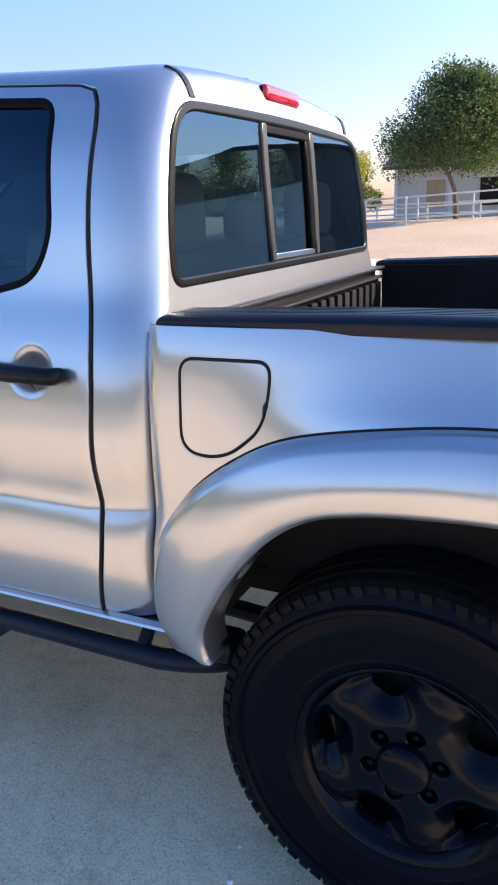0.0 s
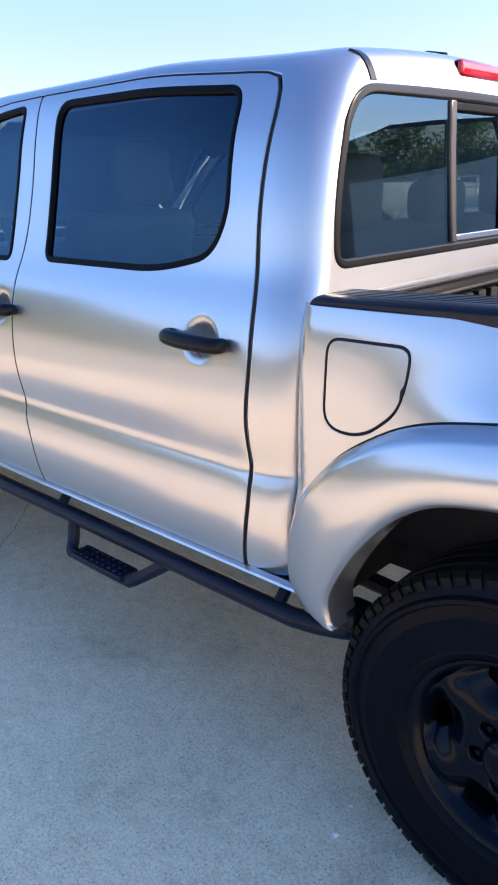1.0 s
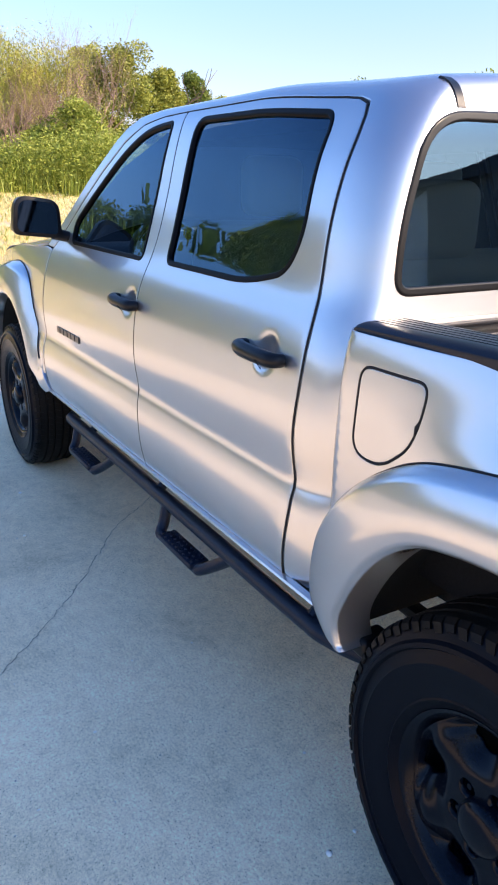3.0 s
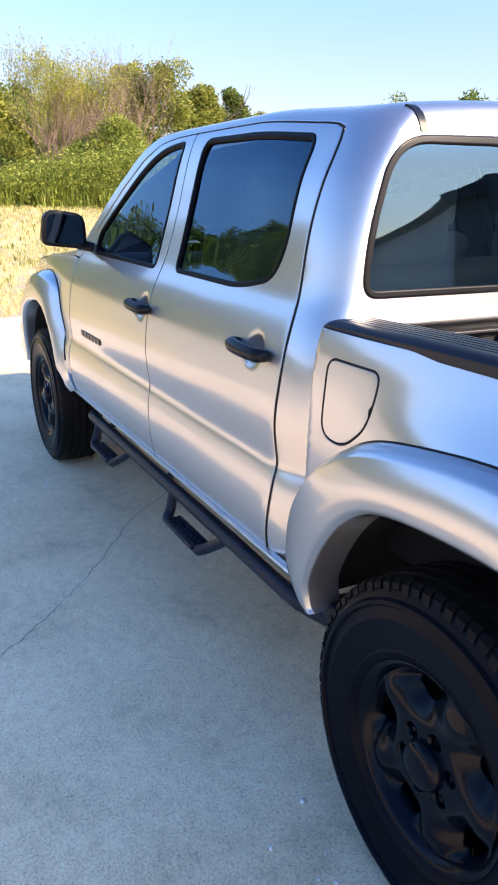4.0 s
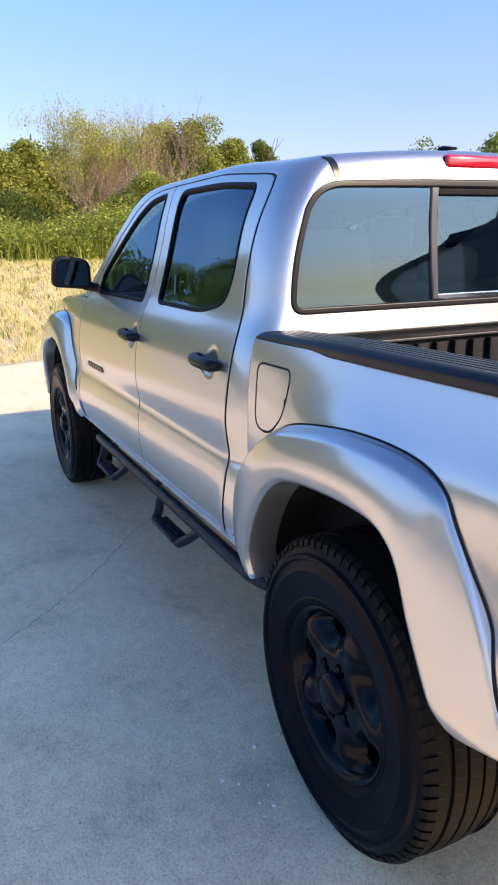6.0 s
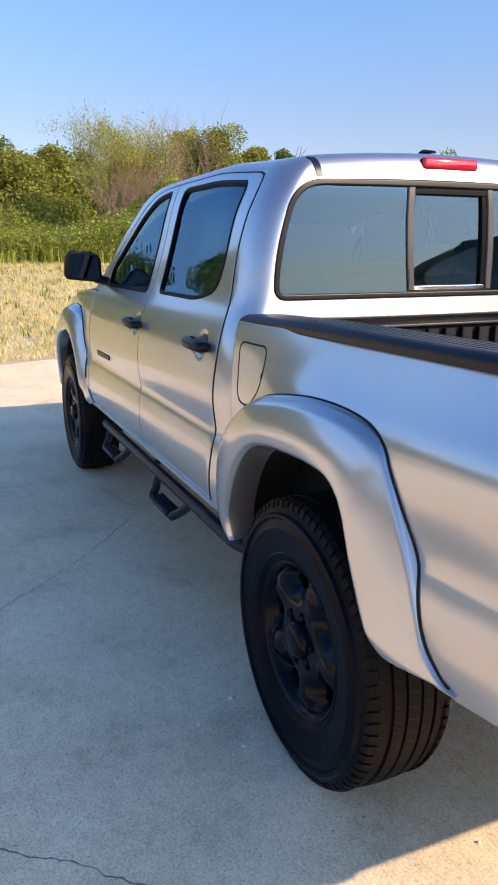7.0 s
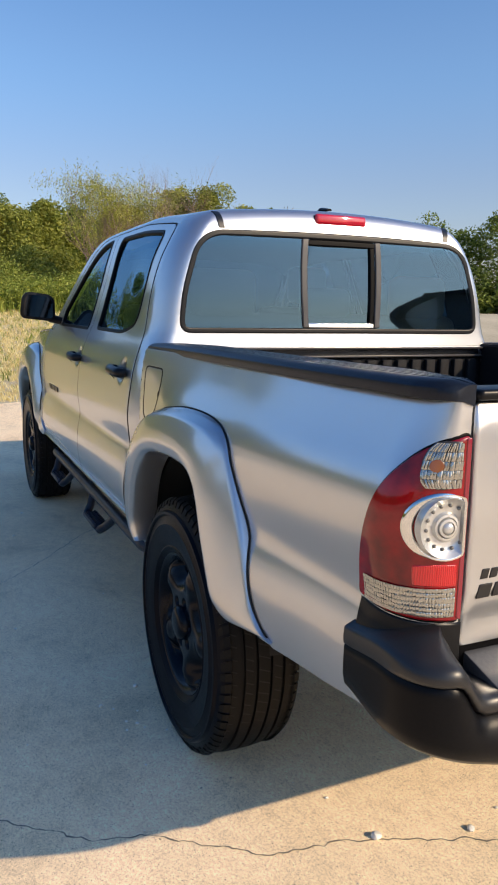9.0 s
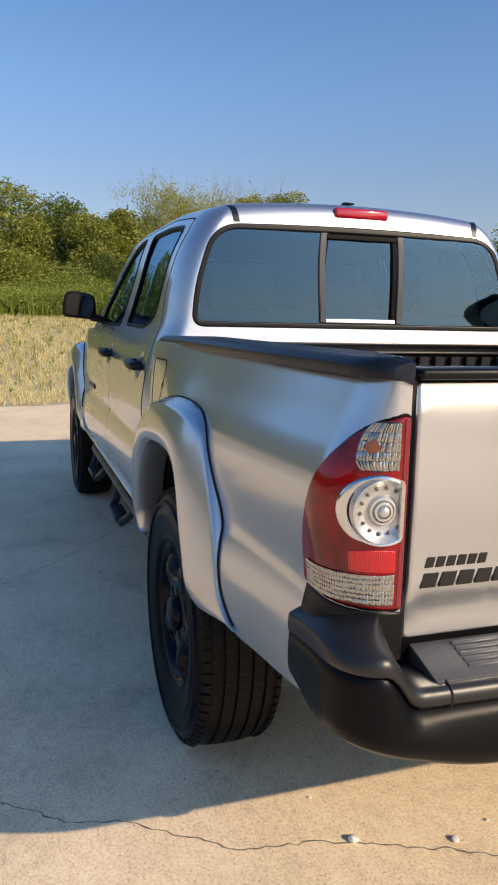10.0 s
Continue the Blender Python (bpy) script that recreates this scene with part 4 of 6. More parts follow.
# bed rails, liner and front wall
for side in (-1, 1):
    bm = bmesh.new()
    prev = None
    for x in [-0.526, -0.5245, -0.520, -0.512] + list(np.linspace(-0.50, 0.95, 12)) + [0.960, 0.972, 0.983, 0.993, 1.001, 1.007, 1.013, 1.018, 1.022, 1.0255]:
        e = smooth(0.990, 1.030, x)
        f = (0.7 + 0.3 * math.sqrt(min(1.0, max(0.0, (x + 0.5265) / 0.014)))) * (0.72 + 0.28 * smooth(-0.55, -0.1, x))
        f *= 0.74 - 0.22 * e ** 2
        bend = math.sqrt(max(0.0, 1 - (max(0.0, x - 0.93) / 0.0975) ** 2))
        outw = 0.724 + 0.066 * bend - 0.014 * smooth(0.55, 0.93, x) * bend
        prof = [(outw - 0.014, 1.157), (outw - 0.001, 1.159), (outw + 0.002, 1.172), (outw + 0.001, 1.184), (outw - 0.006, 1.195), (outw - 0.018, 1.202), (outw - 0.028, 1.2035)]
        for k in range(5):
            d = outw - 0.030 - k * 0.0185
            prof += [(d, 1.2035), (d - 0.002, 1.2005), (d - 0.006, 1.2005), (d - 0.008, 1.2035)]
        prof += [(0.668, 1.202), (0.660, 1.19), (0.660, 1.15)]
        near = 0.66 + 0.041 * smooth(0.93, 0.955, x)
        row = [bm.verts.new((x, side * max(y, near), 1.164 + (z - 1.164) * f if z > 1.164 else z)) for y, z in prof]
        if prev:
            for j in range(len(row) - 1):
                bm.faces.new((prev[j], prev[j + 1], row[j + 1], row[j]))
        else:
            bm.faces.new(row)
        prev = row
    bm.faces.new(list(reversed(prev)))
    part("bed_rail_cap", bm, RAIL, truck, "black ribbed plastic bed rail cap", sharp=30)
    bm = bmesh.new()
    box(bm, -0.50, 0.96, side * 0.66 - 0.012, side * 0.66 + 0.012, 0.66, 1.17)
    part("bed_inner_wall", bm, LINER, truck)
bm = bmesh.new()
box(bm, -0.50, 0.99, -0.66, 0.66, 0.64, 0.67)
part("bed_floor", bm, LINER, truck)
bm = bmesh.new()
box(bm, -0.535, -0.515, -0.66, 0.66, 0.65, 1.13)
part("bed_front_wall", bm, LINER, truck, "black ribbed front wall of the bed")
for k in range(18):
    bm = bmesh.new()
    y = -0.60 + k * 1.2 / 17
    box(bm, -0.516, -0.494, y - 0.022, y + 0.022, 0.68, 1.118, 0.006)
    part("liner_rib", bm, LINER, truck)
bm = bmesh.new()
box(bm, -0.540, -0.495, -0.655, 0.655, 1.128, 1.136, 0.002)
box(bm, -0.540, -0.525, -0.655, 0.655, 1.134, 1.165, 0.002)
box(bm, -0.540, -0.490, -0.655, 0.655, 1.160, 1.168, 0.002)
part("tie_down_rail", bm, FRAME_GREY, truck, "grey aluminium tie-down rail")

# tail lights
TAIL = [(0.885, 0.803, 0.02), (0.900, 0.905, 0.15), (0.940, 1.02, 0.12), (1.00, 1.085, 0.10), (BED_END - 0.003, 1.104, 0.012), (BED_END - 0.003, 0.788, 0.012)]


def oval(u, v, ru, rv, n=40, most=9.0):
    return [Vector((min(u + ru * math.cos(a), most), v + rv * math.sin(a))) for a in np.linspace(0, 2 * math.pi, n, endpoint=False)]


def facets(name, parent, side, u0, u1, v0, v1, cols, rows, lift, seed, wild):
    """The moulded optics of a clear lens: many small pillows, joined as one piece."""
    rng = random.Random(seed)
    bm = bmesh.new()
    for i in range(cols):
        for j in range(rows):
            vs = []
            tu, tv = rng.gauss(0, 0.0045) * wild, rng.gauss(0, 0.003) * wild
            for b in (0.02, 0.33, 0.67, 0.98):
                v = v0 + (v1 - v0) * (j + b) / rows
                v -= 0.010 * (u0(v) < 1.0) * (0.5 if v < 0.83 else 0.0) * ((i + 0.5) / cols - 0.3)
                for a in (0.02, 0.33, 0.67, 0.98):
                    u = u0(v) + (u1(v) - u0(v)) * (i + a) / cols
                    x, y, z = bed_surface(u, v)
                    x2, y2, _ = bed_surface(u + 0.002, v)
                    n = Vector((-(y - y2), -(x2 - x), 0)).normalized()
                    h = lift + (0.0011 if 0.2 < a < 0.8 and 0.2 < b < 0.8 else 0.0) + tu * (a - 0.5) + tv * (b - 0.5)
                    vs.append(bm.verts.new((x + n.x * h, (y + n.y * h) * side, z)))
            for p in range(3):
                for q in range(3):
                    bm.faces.new((vs[p * 4 + q], vs[p * 4 + q + 1], vs[p * 4 + q + 5], vs[p * 4 + q + 4]))
    tagged(part(name, bm, FACET, parent, sharp=60), kind="stuff")


for side in (1, -1):
    lamp = panel("tail_light", bed_surface, rounded(TAIL), RED, truck, (), 0.02, 0.03, 0.006, side=side, lift=0.010, label="red and clear tail light cluster")
    panel("lamp_surround", bed_surface, grown(TAIL, 0.005), SEAL, lamp, (), 0.03, 0.02, 0.003, side=side, lift=0.003)
    sig = panel("signal_lens", bed_surface, rounded([(1.004, 1.035, 0.02), (1.003, 1.075, 0.02), (1.025, 1.094, 0.015), (1.079, 1.095, 0.006), (1.079, 1.020, 0.006), (1.035, 1.014, 0.015)]), CAVITY, lamp, (), 0.012, 0.008, 0.003, side=side, lift=0.0115, label="clear ribbed turn signal lens")
    facets("lens_facet", sig, side, lambda v: 1.006 + 0.018 * abs((v - 1.055) / 0.04) ** 3, lambda v: 1.077, 1.019, 1.093, 14, 5, 0.0125, 1, 0.4)
    bulb = panel("amber_bulb", bed_surface, oval(1.030, 1.054, 0.012, 0.010, 16), AMBER, sig, (), 0.008, 0.004, 0.001, side=side, lift=0.0150)
    panel("lens_border", bed_surface, rounded([(1.0845, 0.797, 0.002), (1.0845, 1.0985, 0.002), (1.0935, 1.1010, 0.003), (1.0935, 0.793, 0.003)]), RED_EDGE, lamp, (), 0.02, 0.006, 0.001, side=side, lift=0.0120)
    panel("reflector_ring", bed_surface, oval(1.050, 0.957, 0.0570, 0.0550, 44, BED_END - 0.018), CHROME, lamp, [oval(1.057, 0.956, 0.0465, 0.0500, 40, BED_END - 0.020)], 0.012, 0.014, 0.005, side=side, lift=0.0195, label="polished chrome ring")
    # a fluted dish with a ring of diodes round a stepped lens
    seat_at, beside = Vector(bed_surface(1.056, 0.957)), Vector(bed_surface(1.058, 0.957))
    along = (beside - seat_at).normalized()
    out = Vector((-along.y, along.x, 0)) * (-1 if -along.y < 0 else 1)
    dish = Matrix((( along.x, -out.x, 0, 0), (along.y, -out.y, 0, 0), (0, 0, 1, 0), (0, 0, 0, 1)))
    dish = Matrix.Diagonal((1, side, 1, 1)) @ Matrix.Translation(seat_at + out * 0.0225) @ dish

    def dished(bm):
        for v in bm.verts:
            v.co.x, v.co.z = min(v.co.x * 0.91, BED_END - 0.019 - 1.056), v.co.z * 0.94
        bmesh.ops.transform(bm, matrix=dish, verts=bm.verts)
        return bm

    bm = bmesh.new()
    revolve(bm, [(0.0560, 0.016), (0.0535, -0.002), (0.050, 0.001), (0.045, 0.005), (0.039, 0.0085), (0.033, 0.0095), (0.027, 0.010), (0.0245, 0.007)], 72)
    bowl = part("led_bowl", dished(bm), LED_BACK, lamp, "silvered lamp bowl")
    for r0, r1, y0, y1 in ((0.0250, 0.0185, 0.007, 0.003), (0.0180, 0.0115, 0.005, -0.001), (0.0110, 0.0005, 0.001, -0.005)):
        bm = bmesh.new()
        revolve(bm, [(r0, y0 + 0.003), (r0, y0), (r0 * 0.7 + r1 * 0.3, y1 + 0.0006), (r1 + 0.0004, y1), (r1, y0 + 0.002)] if r1 > 0.001 else [(r0, y0), (r0 * 0.8, y1 + 0.002), (r0 * 0.45, y1 + 0.0004), (r1, y1)], 40)
        part("lens_ring", dished(bm), LED_BACK, bowl)
    for k in range(14):
        a = 2 * math.pi * k / 14 + 0.1
        if math.cos(a) > 0.75:
            continue
        bm = bmesh.new()
        bmesh.ops.create_icosphere(bm, subdivisions=2, radius=0.0036, matrix=Matrix.Translation((0.039 * math.cos(a), 0.0065, 0.039 * math.sin(a))))
        part("led", dished(bm), LED_CHIP, bowl)
    panel("red_reflector", bed_surface, rounded([(1.010, 0.856, 0.004), (1.010, 0.890, 0.004), (1.045, 0.892, 0.004), (1.080, 0.890, 0.004), (1.080, 0.853, 0.004)]), RED_BRIGHT, lamp, (), 0.012, 0.01, 0.002, side=side, lift=0.012, label="bright red reflector")
    rev = panel("reversing_lens", bed_surface, rounded([(0.912, 0.813, 0.008), (0.918, 0.853, 0.008), (1.080, 0.849, 0.006), (1.080, 0.799, 0.006)]), CAVITY, lamp, (), 0.012, 0.008, 0.003, side=side, lift=0.0115, label="clear ribbed reversing lens")
    facets("lens_facet", rev, side, lambda v: 0.914, lambda v: 1.078, 0.804, 0.851, 34, 6, 0.0125, 4, 0.14)
    panel("lamp_shelf", bed_surface, [Vector(q) for q in ((0.895, 0.70), (0.888, 0.797), (BED_END + 0.004, 0.782), (BED_END + 0.004, 0.70))], BLACK, truck, (), 0.03, 0.03, 0.004, side=side, lift=0.005, label="black filler below the tail light")

# rear bumper
def bumper_plan(t):
    """t from -1 (left flank) over 0 (middle) to 1."""
    a = abs(t)
    if a > 0.80:
        s = (a - 0.80) / 0.20
        x, y = 1.0 - 0.115 * s, 0.840
    elif a > 0.60:
        q = (a - 0.60) / 0.20 * math.pi / 2
        x, y = 1.0 + 0.125 * max(0.0, math.cos(q)) ** 0.8, 0.705 + 0.135 * math.sin(q) ** 0.8
    else:
        x, y = 1.125 + 0.012 * (1 - (a / 0.6) ** 2), 0.705 * a / 0.6
    return x, math.copysign(y, t)


bm, lip_bm = bmesh.new(), bmesh.new()
prev, prev_lip = None, None
for t in np.linspace(-1, 1, 181):
    x, y = bumper_plan(t)
    x2, y2 = bumper_plan(t + 1e-3)
    n = Vector((y2 - y, -(x2 - x), 0)).normalized()
    if n.x < -0.01 or (abs(n.x) < 0.05 and n.y * y < 0):
        n = -n
    ay = abs(y)
    top = 0.690 + 0.066 * smooth(0.708, 0.775, ay) - 0.012 * smooth(1.0, 0.88, x)
    bot = 0.545 + 0.055 * smooth(0.55, 0.87, ay) + 0.02 * smooth(1.0, 0.88, x)
    high = smooth(0.74, 0.80, ay)
    back = 0.024 * smooth(0.80, 0.715, ay)
    lipd = 0.033
    prof = [(-0.10, bot + 0.05), (-0.05, bot + 0.004), (-0.02, bot), (-0.004, bot + 0.014), (0.0, bot + 0.035), (-0.10 * back, bot + 0.05), (-0.45 * back, top - 0.055), (-0.85 * back - 0.001, top - lipd - 0.004), (-0.012 - back, top - lipd + 0.002)]
    edge = [(-0.012, top - lipd + 0.001), (0.002, top - lipd), (0.008, top - lipd + 0.004), (0.0105, top - lipd + 0.011), (0.0105, top - 0.016), (0.007, top - 0.007), (0.0, top - 0.001), (-0.010, top + 0.004 * high), (-0.025, top + 0.010 * high), (-0.05, top + 0.021 * high), (-0.09, top + 0.034 * high - 0.004)]
    row = [bm.verts.new((x + n.x * d, y + n.y * d, z)) for d, z in prof]
    row_lip = [lip_bm.verts.new((x + n.x * d, y + n.y * d, z)) for d, z in [((e * (1 - 0.85 * smooth(1.10, 1.0, x)) if e > 0 else e) - back, h) for e, h in edge]]
    for b, r0, r1 in ((bm, prev, row), (lip_bm, prev_lip, row_lip)):
        if r0:
            for j in range(len(r0) - 1):
                b.faces.new((r0[j], r0[j + 1], r1[j + 1], r1[j]))
    prev, prev_lip = row, row_lip
bumper = part("rear_bumper", bm, BUMPER, truck, "black plastic rear step bumper", sharp=75)
part("bumper_lip", lip_bm, LIP, bumper, "satin moulded lip along the step, greyed for the light it catches", sharp=60)
bm = bmesh.new()
box(bm, 1.004, 1.094, -0.672, 0.672, 0.665, 0.6935, 0.004)


def setz(v):
    """The pad climbs towards the tailgate."""
    v.co.z += 0.024 * max(0.0, (1.083 - v.co.x) / 0.076) * (v.co.z > 0.68)


for v in bm.verts:
    setz(v)
pad = part("step_pad", bm, STEP_PAD, bumper, "ribbed dark grey step pad", sharp=30)
for k in range(5):
    for y0, y1 in ((-0.60, -0.475), (-0.455, -0.16), (-0.14, 0.14), (0.16, 0.455), (0.475, 0.60)):
        bm = bmesh.new()
        box(bm, 1.016 + k * 0.0125, 1.024 + k * 0.0125, y0, y1, 0.693, 0.6985, 0.0018, 1)
        for v in bm.verts:
            setz(v)
        part("pad_rib", bm, STEP_PAD, pad)
for y in (-0.655, 0.655):
    bm = bmesh.new()
    sweep(bm, [(1.02, y, 0.6925), (1.090, y, 0.6920), (1.103, y, 0.6895), (1.1110, y, 0.682), (1.1125, y, 0.670), (1.110, y, 0.659)], 0.0022, 6)
    part("lip_seam", bm, GAP, bumper)

# side step bars
for side in (1, -1):
    y = -0.800 * side
    bm = bmesh.new()
    sweep(bm, curved([(-0.40, -0.70 * side, 0.438), (-0.46, -0.755 * side, 0.440), (-0.55, -0.790 * side, 0.443), (-0.66, y, 0.446), (-1.2, y, 0.449), (-2.0, y, 0.452), (-2.42, y, 0.453), (-2.475, -0.792 * side, 0.456), (-2.50, -0.76 * side, 0.462)], 8), 0.0245, 18)
    bar = part("side_step", bm, STEP, truck, "black tubular side step with drop steps")
    for x0 in (-1.0, -1.93):
        bm = bmesh.new()
        yo, ym = -0.838 * side, -0.822 * side
        sweep(bm, curved([(x0 + 0.01, y, 0.446), (x0 - 0.03, -0.808 * side, 0.418), (x0 - 0.085, ym, 0.380), (x0 - 0.125, yo, 0.356), (x0 - 0.16, yo, 0.350), (x0 - 0.38, yo, 0.350), (x0 - 0.412, yo, 0.356), (x0 - 0.424, ym, 0.380), (x0 - 0.432, -0.810 * side, 0.418), (x0 - 0.438, y, 0.446)], 6), 0.0185, 12)
        loop = part("step_loop", bm, STEP, bar)
        bm = bmesh.new()
        box(bm, x0 - 0.385, x0 - 0.145, yo - 0.034 + 0.008 * side, yo + 0.034 + 0.008 * side, 0.349, 0.369, 0.006)
        tread = part("step_tread", bm, STEP, loop)
        for k in range(9):
            bm = bmesh.new()
            for e in (-0.02, 0.0, 0.02):
                sweep(bm, [(x0 - 0.372 + k * 0.0265, yo + e + 0.008 * side, 0.367), (x0 - 0.372 + k * 0.0265, yo + e + 0.008 * side, 0.3735)], [0.006, 0.004], 8)
            part("grip_stud", bm, STEP, loop)
    for xb in (-0.62, -1.52, -2.22):
        bm = bmesh.new()
        sweep(bm, [(xb, y + 0.01 * side, 0.462), (xb, y + 0.05 * side, 0.505), (xb, -0.60 * side, 0.53)], 0.016, 8)
        part("bracket", bm, STEP, bar)

# door mirrors
for side in (1, -1):
    bm = bmesh.new()
    rows = []
    for d, s, sx in ((0.0, 0.93, 0.0), (0.004, 1.0, 0.0), (0.02, 1.0, 0.0), (0.055, 0.97, 0.0), (0.09, 0.80, 0.01), (0.105, 0.45, 0.015)):
        row = []
        for p in resample(rounded([(-0.985, 1.245, 0.035), (-0.785, 1.225, 0.03), (-0.79, 1.375, 0.05), (-0.965, 1.398, 0.055)], 6), 0.03):
            cy, cz = -0.885, 1.312
            row.append(bm.verts.new((-2.46 - d, side * (cy + (p.x - cy) * s), cz + (p.y - cz) * s)))
        rows.append(row)
    for a, b in zip(rows, rows[1:]):
        k = len(a)
        for j in range(k):
            bm.faces.new((a[j], a[(j + 1) % k], b[(j + 1) % k], b[j]))
    bm.faces.new(rows[-1])
    bm.faces.new(list(reversed(rows[0])))
    sweep(bm, [(-2.50, -0.81 * side, 1.245), (-2.52, -0.74 * side, 1.228), (-2.53, -0.70 * side, 1.225)], [0.026, 0.022, 0.034], 10)
    mirror = part("door_mirror", bm, BLACK, truck, "black door mirror")
    bm = bmesh.new()
    vs = [bm.verts.new((-2.4585, side * p.x, p.y)) for p in resample(rounded([(-0.968, 1.258, 0.03), (-0.800, 1.242, 0.025), (-0.805, 1.362, 0.04), (-0.952, 1.382, 0.045)], 6), 0.03)]
    bm.faces.new(vs)
    part("mirror_glass", bm, material("mirror", (0.035, 0.045, 0.06), 0.05, 1.0), mirror, flat=True)


# wheels
def rim_depth(r, a):
    """Distance of the wheel disc in front of the tyre's middle plane."""
    spoke = 0.5 + 0.5 * math.cos(5 * a)
    valley = (1 - spoke) ** 1.3 * smooth(0.086, 0.150, r) * smooth(0.192, 0.168, r)
    z = 0.098 - 0.048 * valley + 0.007 * smooth(0.10, 0.15, r) * spoke ** 2
    z -= 0.010 * smooth(0.150, 0.190, r)
    return z


def disc_surface(x, z):
    r, a = math.hypot(x, z), math.atan2(x, z)
    return x, -rim_depth(r, a), z


def turned(points, a):
    return [(math.cos(a) * u + math.sin(a) * v, -math.sin(a) * u + math.cos(a) * v, *rest) for u, v, *rest in points]


def build_wheel():
    around = [Vector((0.187 * math.cos(a), 0.187 * math.sin(a))) for a in np.linspace(0, 2 * math.pi, 72, endpoint=False)]
    gap = [(-0.013, 0.130, 0.012), (0.013, 0.130, 0.012), (0.036, 0.158, 0.015), (0.028, 0.176, 0.011), (-0.028, 0.176, 0.011), (-0.036, 0.158, 0.015)]
    holes = [rounded(turned(gap, 2 * math.pi * (k + 0.5) / 5)) for k in range(5)]
    for k in range(6):
        c = turned([(0.0, 0.0675)], 2 * math.pi * (k - 0.11) / 6)[0]
        holes.append([Vector((c[0] + 0.0180 * math.cos(a), c[1] + 0.0180 * math.sin(a))) for a in np.linspace(0, 2 * math.pi, 16, endpoint=False)])
    rim = panel("wheel", disc_surface, around, RIM, None, holes, 0.009, 0.016, 0.003, label="black painted steel wheel")
    bm = bmesh.new()
    revolve(bm, [(0.184, -0.078), (0.188, -0.084), (0.192, -0.092), (0.198, -0.099), (0.203, -0.104), (0.210, -0.106), (0.213, -0.100), (0.208, -0.09), (0.196, -0.06), (0.185, -0.03), (0.18, 0.09), (0.21, 0.105)], 96)
    part("rim_flange", bm, RIM, rim)
    bm = bmesh.new()
    prof = [(0.207, -0.098), (0.214, -0.108), (0.226, -0.114), (0.229, -0.1165), (0.233, -0.1145), (0.262, -0.1215), (0.292, -0.1235), (0.298, -0.1255), (0.303, -0.1235), (0.322, -0.1195), (0.327, -0.1260), (0.335, -0.1250), (0.340, -0.116), (0.352, -0.111), (0.366, -0.102), (0.375, -0.092)]
    walls = bm
    bm = bmesh.new()
    inner = [(0.366, 0.102), (0.338, 0.117), (0.292, 0.1235), (0.235, 0.116), (0.207, 0.098)]
    revolve(walls, prof, 120)
    revolve(walls, inner, 120)
    tyre = part("tyre", walls, RUBBER, rim, "black all-terrain tyre", sharp=35)
    prof = [prof[-2], prof[-1]]
    ribs = [(-0.090, -0.062), (-0.052, -0.024), (-0.016, 0.016), (0.024, 0.052), (0.062, 0.090)]
    for y0, y1 in ribs:
        c = lambda y: 0.3795 - 0.010 * (abs(y) / 0.09) ** 2.5
        prof += [(c(y0) - 0.008, y0 - 0.001), (c(y0), y0), (c((y0 + y1) / 2), (y0 + y1) / 2), (c(y1), y1), (c(y1) - 0.008, y1 + 0.001)]
    prof += inner[:2]
    revolve(bm, [(r - 0.0006 * (k < 2 or k > len(prof) - 3), y) for k, (r, y) in enumerate(prof)], 120)
    part("tread", bm, TREAD, tyre, "ribbed tread, dusty and toned by light bounced off the ground", sharp=35)
    # shoulder blocks and lateral sipes
    bm = bmesh.new()
    rng = random.Random(2)
    for s in (-1, 1):
        for k in range(76):
            a = 2 * math.pi * (k + 0.25 * (s > 0)) / 76
            turn = Matrix.Rotation(a, 4, "Y")
            w = 0.0122 if k % 2 else 0.0108
            quad = [(-w, s * 0.088, 0.3745), (w, s * 0.088, 0.3745), (w + 0.003, s * 0.103, 0.3665), (-w + 0.003, s * 0.103, 0.3665), (-w * 0.8 + 0.009, s * 0.110, 0.349 + 0.006 * (k % 2)), (w * 0.8 + 0.009, s * 0.110, 0.349 + 0.006 * (k % 2))]
            lift = [(x, y + s * 0.0034, z + 0.0026) for x, y, z in quad]
            vs = [bm.verts.new(turn @ Vector(p)) for p in quad + lift]
            for f in ((6, 7, 8, 9), (9, 8, 11, 10), (0, 3, 9, 6), (1, 7, 8, 2), (3, 4, 10, 9), (2, 8, 11, 5), (0, 6, 7, 1), (4, 5, 11, 10)):
                bm.faces.new([vs[i] for i in f])
    tagged(part("shoulder_tread", bm, TREAD, tyre, flat=True), kind="stuff")
    bm = bmesh.new()
    for y0, y1 in ribs:
        for k in range(72):
            a = 2 * math.pi * (k + rng.random() * 0.2) / 72
            c = 0.3798 - 0.010 * (abs((y0 + y1) / 2) / 0.09) ** 2.5
            turn = Matrix.Rotation(a, 4, "Y")
            sl = 0.006
            vs = [bm.verts.new(turn @ Vector(p)) for p in ((-0.0017 - sl, y0, c), (0.0017 - sl, y0, c), (0.0017 + sl, y1, c), (-0.0017 + sl, y1, c))]
            bm.faces.new(vs)
    tagged(part("sipe", bm, GAP, tyre, flat=True), kind="stuff")
    for k in range(6):
        a = 2 * math.pi * (k - 0.11) / 6
        sx, sz = 0.0675 * math.sin(a), 0.0675 * math.cos(a)
        bm = bmesh.new()
        sweep(bm, [(sx, -0.06, sz), (sx, -0.084, sz), (sx, -0.090, sz)], [0.0105, 0.0105, 0.006], 6)
        part("lug_nut", bm, RIM, rim)
    bm = bmesh.new()
